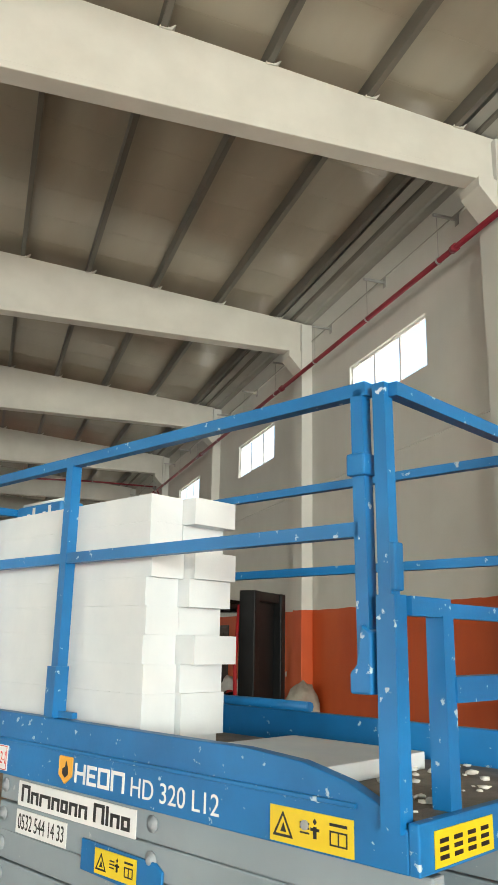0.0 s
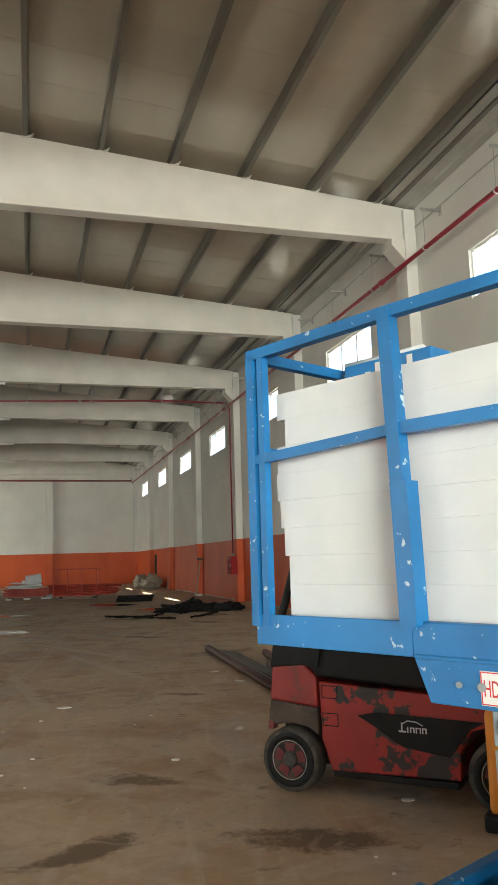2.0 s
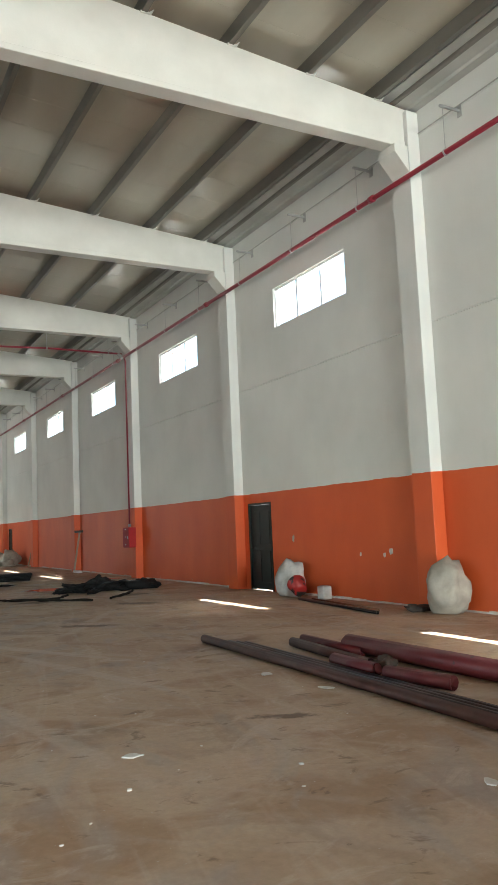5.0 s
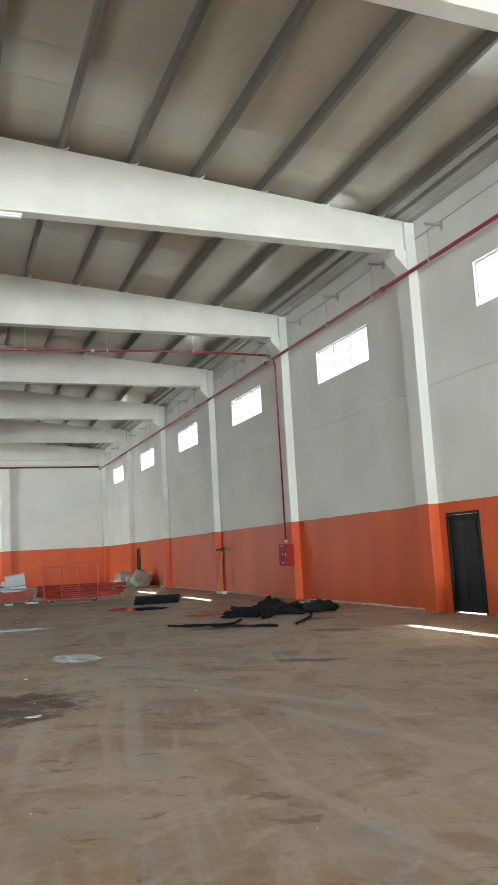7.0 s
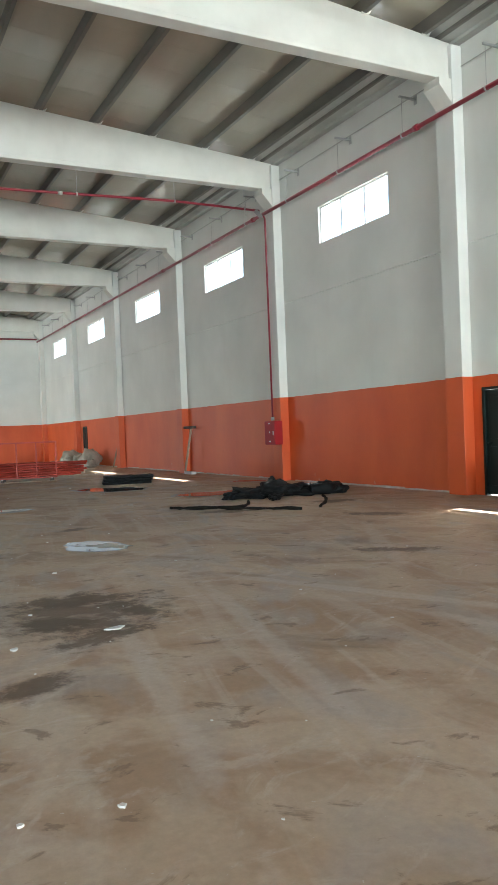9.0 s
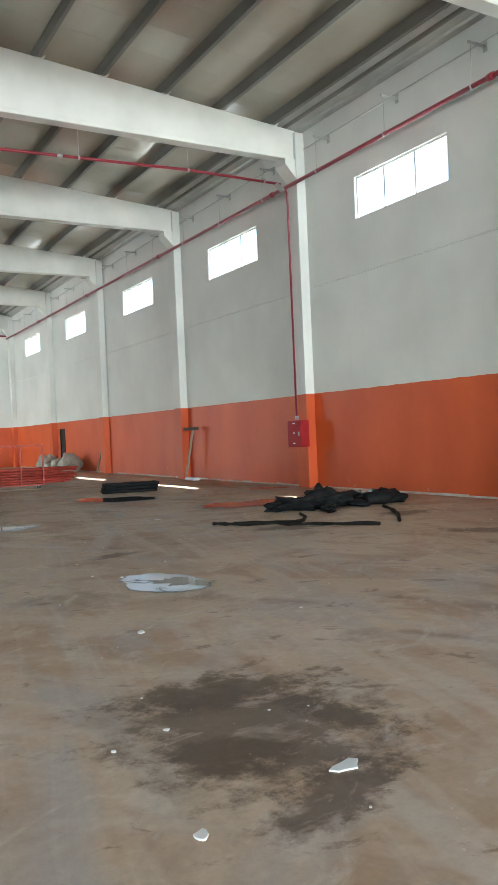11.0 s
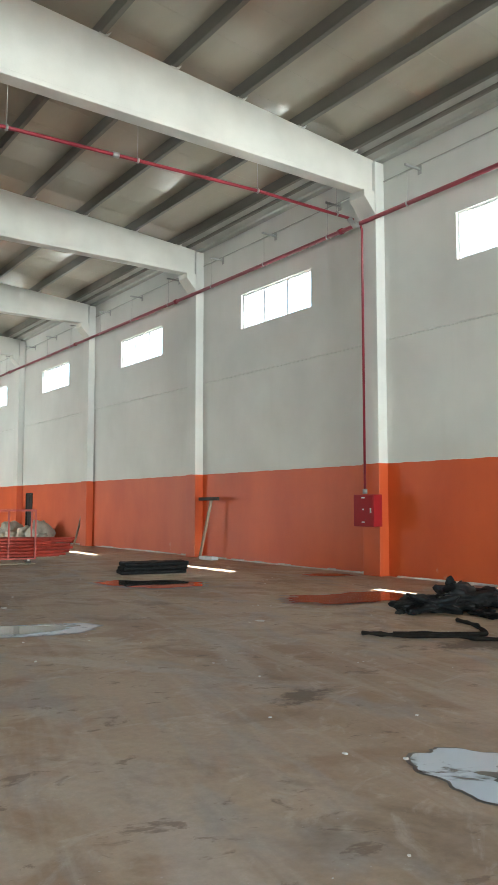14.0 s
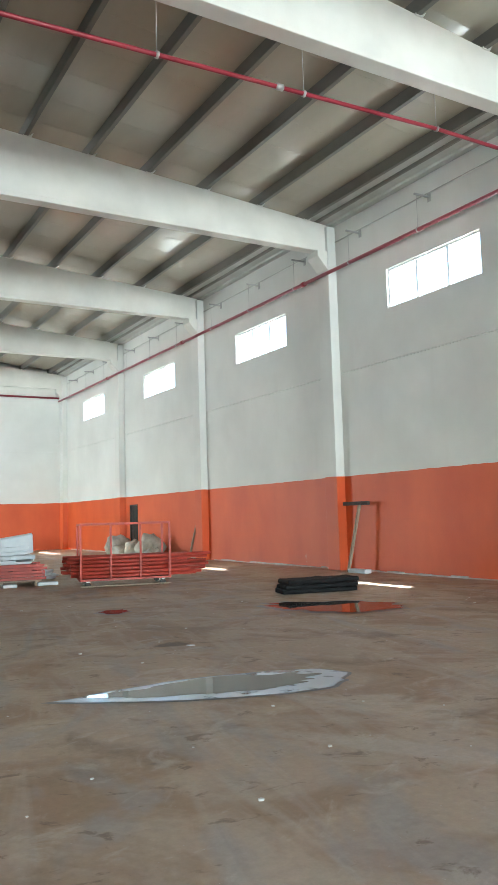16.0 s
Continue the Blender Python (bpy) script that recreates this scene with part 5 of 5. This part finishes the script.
for x in (0.15, CL - 0.15):
    for y in (0.06, CD - 0.06):
        c = part("castor", lathe([(0.02, -0.02), (0.06, -0.02), (0.06, 0.02), (0.02, 0.02)], 14), "rubber", cage)
        c.location = (x, y, 0.065)
        part("fork", box(-0.03, 0.03, -0.03, 0.03, 0.045, 0.085), "galv", c)
CAGE = pose(-0.28, 38.05, 0, 0, 0, -14)
for row in range(6):
    for k in range(6):
        bm = bmesh.new()
        y, z = 0.08 + k * 0.155, 0.222 + row * 0.079
        x0 = -0.30 + random.uniform(-0.12, 0.3)
        x1 = CL + random.uniform(-0.2, 0.6) + (0.45 if k > 2 else 0)
        add_tube(bm, [(x0, y + random.uniform(-0.02, 0.02), z), (x1, y + random.uniform(-0.02, 0.02), z + random.uniform(-0.006, 0.006))], 0.036, 9)
        s = part("scaffold_tube", bm, "scaffold")
        s.matrix_world = CAGE
        tagged(s, "red painted scaffold tube lying in the cage", "scaffold tube", "scaffold tubes")

# pallet of red frames with foam offcuts on top, farther along
def pallet_stack(x, y, turn, w, d, layers, lab):
    m = pose(x, y, 0, 0, 0, turn)
    p = thing("pallet", m, "weathered timber pallet on the floor", "pallet", "pallets")
    for k in range(3):
        part("bearer", box(0.05 + k * (w - 0.2) / 2, 0.15 + k * (w - 0.2) / 2, 0, d, 0.0, 0.10), "wood", p)
    for k in range(6):
        part("board", box(0, w, k * d / 6, k * d / 6 + d / 8, 0.101, 0.125), "wood", p)
    for k in range(layers):
        z = 0.127 + k * 0.072
        f = thing("scaffold_section", m @ pose(random.uniform(-0.04, 0.04), random.uniform(-0.04, 0.04), z), lab, "scaffold section", "stacked scaffold sections")
        for a in (0.05, d - 0.05):
            bar("side_tube", [(-0.05, a, 0.034), (w + 0.1, a, 0.034)], 0.030, "scaffold", f)
        for a in range(4):
            xx = 0.08 + a * (w - 0.16) / 3
            bar("cross_tube", [(xx, 0.08, 0.034), (xx, d - 0.08, 0.034)], 0.024, "scaffold", f)
    return m, 0.127 + layers * 0.072 + 0.004


def slab_heap(m, z, n, w, d, spread, seed, thick=0.10):
    r = random.Random(seed)
    for k in range(n):
        bm = box(-w / 2, w / 2, -d / 2, d / 2, 0, thick * r.uniform(0.5, 1.0), 0.008)
        s = part("foam_offcut", bm, "foam")
        s.matrix_world = m @ pose(w * 0.55 + r.uniform(-spread, spread), d * 0.6 + r.uniform(-spread, spread) * 0.6, z + k * thick, r.uniform(-3, 3), r.uniform(-3, 3), r.uniform(-25, 25))
        tagged(s, "white polystyrene offcut on a heap of frames", "foam offcut", "foam offcuts")


m1, z1 = pallet_stack(-2.4, 39.9, -10, 1.75, 1.1, 5, "red painted steel frame lying in a stack")
slab_heap(m1, z1, 3, 1.1, 0.9, 0.22, 11)
slab_heap(m1 @ pose(0.75, 0.1, 0), z1, 4, 0.75, 0.6, 0.12, 14)
tilted = part("foam_offcut", box(-0.36, 0.36, -0.05, 0.05, 0, 0.46, 0.01), "foam")
tilted.matrix_world = m1 @ pose(1.25, 0.45, z1 + 0.20, 24, -8, 8)
tagged(tilted, "thick white polystyrene block standing tilted", "foam offcut", "foam offcuts")
m2, z2 = pallet_stack(-5.0, 40.6, 6, 2.2, 1.2, 3, "red painted steel frame lying in a stack")
slab_heap(m2, z2, 14, 1.7, 1.1, 0.16, 21, 0.11)
m3, z3 = pallet_stack(-4.92, 35.4, 4, 1.9, 1.0, 13, "red painted steel frame in a tall stack")
s = part("plastic_sheet_heap", lump(0.35, 0.22, 0.12, 12.0, 0.4), "foam")
s.location = (-0.1, 41.6, 0)
tagged(s, "crumpled white plastic film on the floor", "plastic film")
for x, y, w in ((-0.55, 39.6, 0.45), (-1.4, 39.55, 0.3), (-2.2, 39.5, 0.25)):
    s = part("foam_scrap", box(-w / 2, w / 2, -0.1, 0.1, 0, 0.07, 0.01), "foam")
    s.matrix_world = pose(x, y, 0, 0, 0, random.uniform(-20, 20))
    tagged(s, "white polystyrene scrap lying on the floor", "foam scrap", "foam scraps")


# ---- puddles, stains and litter on the floor ----
def sheet(name, cx, cy, rx, ry, turn, seed, z, mat, label, cat, rough=0.35, taper=0.0, n=96):
    """A flat pool with a wandering edge, narrowing towards its own -x end by taper."""
    bm = bmesh.new()
    c = bm.verts.new((0, 0, 0))
    rim = []
    for i in range(n):
        a = i * math.tau / n
        ca, sa = math.cos(a), math.sin(a)
        k = 1 + rough * noise.noise(Vector((ca * 1.3, sa * 1.3, seed))) * 1.5 + rough * 0.7 * noise.noise(Vector((ca * 4, sa * 4, seed))) + rough * 0.3 * noise.noise(Vector((ca * 11, sa * 11, seed)))
        rim.append(bm.verts.new((ca * rx * k, sa * ry * k * (1 - taper * (0.5 - 0.5 * ca)), 0)))
    for i in range(n):
        bm.faces.new((c, rim[i], rim[(i + 1) % n]))
    ob = part(name, bm, mat)
    ob.matrix_world = pose(cx, cy, z, 0, 0, turn)
    return tagged(ob, label, cat, "", "structure")


# two pools with pale window reflection painted over their rims
sheet("damp_rim", -1.68, 21.55, 0.39, 0.60, 8, 1.0, 0.003, "damp", "dark wet edge around a pale puddle", "puddle rim", 0.15)
sheet("pale_reflection", -1.68, 21.55, 0.37, 0.57, 8, 1.0, 0.006, "reflection_and_mud", "pale reflection painted on a muddy puddle", "puddle", 0.15)
sheet("puddle", -1.56, 21.38, 0.19, 0.32, 30, 1.7, 0.009, "water", "shallow muddy puddle mirroring the hall", "puddle", 0.5)
sheet("damp_rim", -2.50, 27.93, 1.30, 0.68, -14, 2.0, 0.003, "damp", "dark wet edge around a pale puddle", "puddle rim", 0.09, 0.72)
sheet("pale_reflection", -2.48, 27.93, 1.24, 0.63, -14, 2.0, 0.006, "reflection_and_mud", "pale reflection painted on a muddy puddle", "puddle", 0.09, 0.72)
sheet("puddle", -2.36, 27.97, 0.92, 0.37, -14, 2.4, 0.009, "water", "shallow muddy puddle mirroring the hall", "puddle", 0.3, 0.5)
# clear pools
for cx, cy, rx, ry, turn, seed in ((1.65, 31.85, 1.15, 0.72, -48, 3.0), (3.2, 27.95, 1.15, 0.75, -25, 4.0), (5.6, 31.2, 0.6, 0.3, -40, 5.5), (-1.25, 33.6, 0.28, 0.26, 0, 6.5)):
    sheet("damp_rim", cx, cy, rx * 1.08, ry * 1.08, turn, seed, 0.004, "damp", "dark wet rim around a puddle", "puddle rim", 0.3)
    sheet("puddle", cx + 0.03, cy, rx * 0.96, ry * 0.9, turn, seed, 0.008, "water", "shallow muddy puddle mirroring the hall", "puddle", 0.3)

rng = random.Random(5)
bm = bmesh.new()
for k in range(260):
    x, y = rng.uniform(-5.5, 5.5), rng.uniform(5.5, 36)
    r = rng.choice((0.005, 0.006, 0.008, 0.01, 0.016)) * rng.uniform(0.7, 1.3)
    pts = [(x + math.cos(i * math.tau / 5) * r * rng.uniform(0.6, 1.3), y + math.sin(i * math.tau / 5) * r * rng.uniform(0.6, 1.3)) for i in range(5)]
    add_prism(bm, pts, 0.001, 0.001 + r * 0.5, "z")
tagged(part("litter", bm, "flake"), "scattered pale crumbs and chips on the floor", "litter", "", "stuff")
for x, y, r in ((0.64, 9.28, 0.085), (-0.13, 8.35, 0.05), (-2.78, 17.16, 0.11), (-2.61, 19.86, 0.06), (0.57, 26.88, 0.10), (-1.66, 29.98, 0.07), (-2.65, 26.03, 0.03), (1.37, 12.07, 0.11), (1.28, 13.04, 0.13), (0.65, 7.6, 0.05), (1.1, 6.75, 0.06), (-0.9, 11.07, 0.10), (-3.55, 17.0, 0.06)):
    bm = bmesh.new()
    r *= 0.72
    pts = [(math.cos(i * math.tau / 9) * r * rng.uniform(0.55, 1.25), math.sin(i * math.tau / 9) * r * 0.7 * rng.uniform(0.6, 1.2)) for i in range(9)]
    add_prism(bm, pts, 0.001, 0.010, "z", 0.002)
    s = part("foam_flake", bm, "flake")
    s.matrix_world = pose(x, y, 0, 0, 0, rng.uniform(0, 180))
    tagged(s, "white polystyrene flake on the dusty floor", "foam flake", "foam flakes")
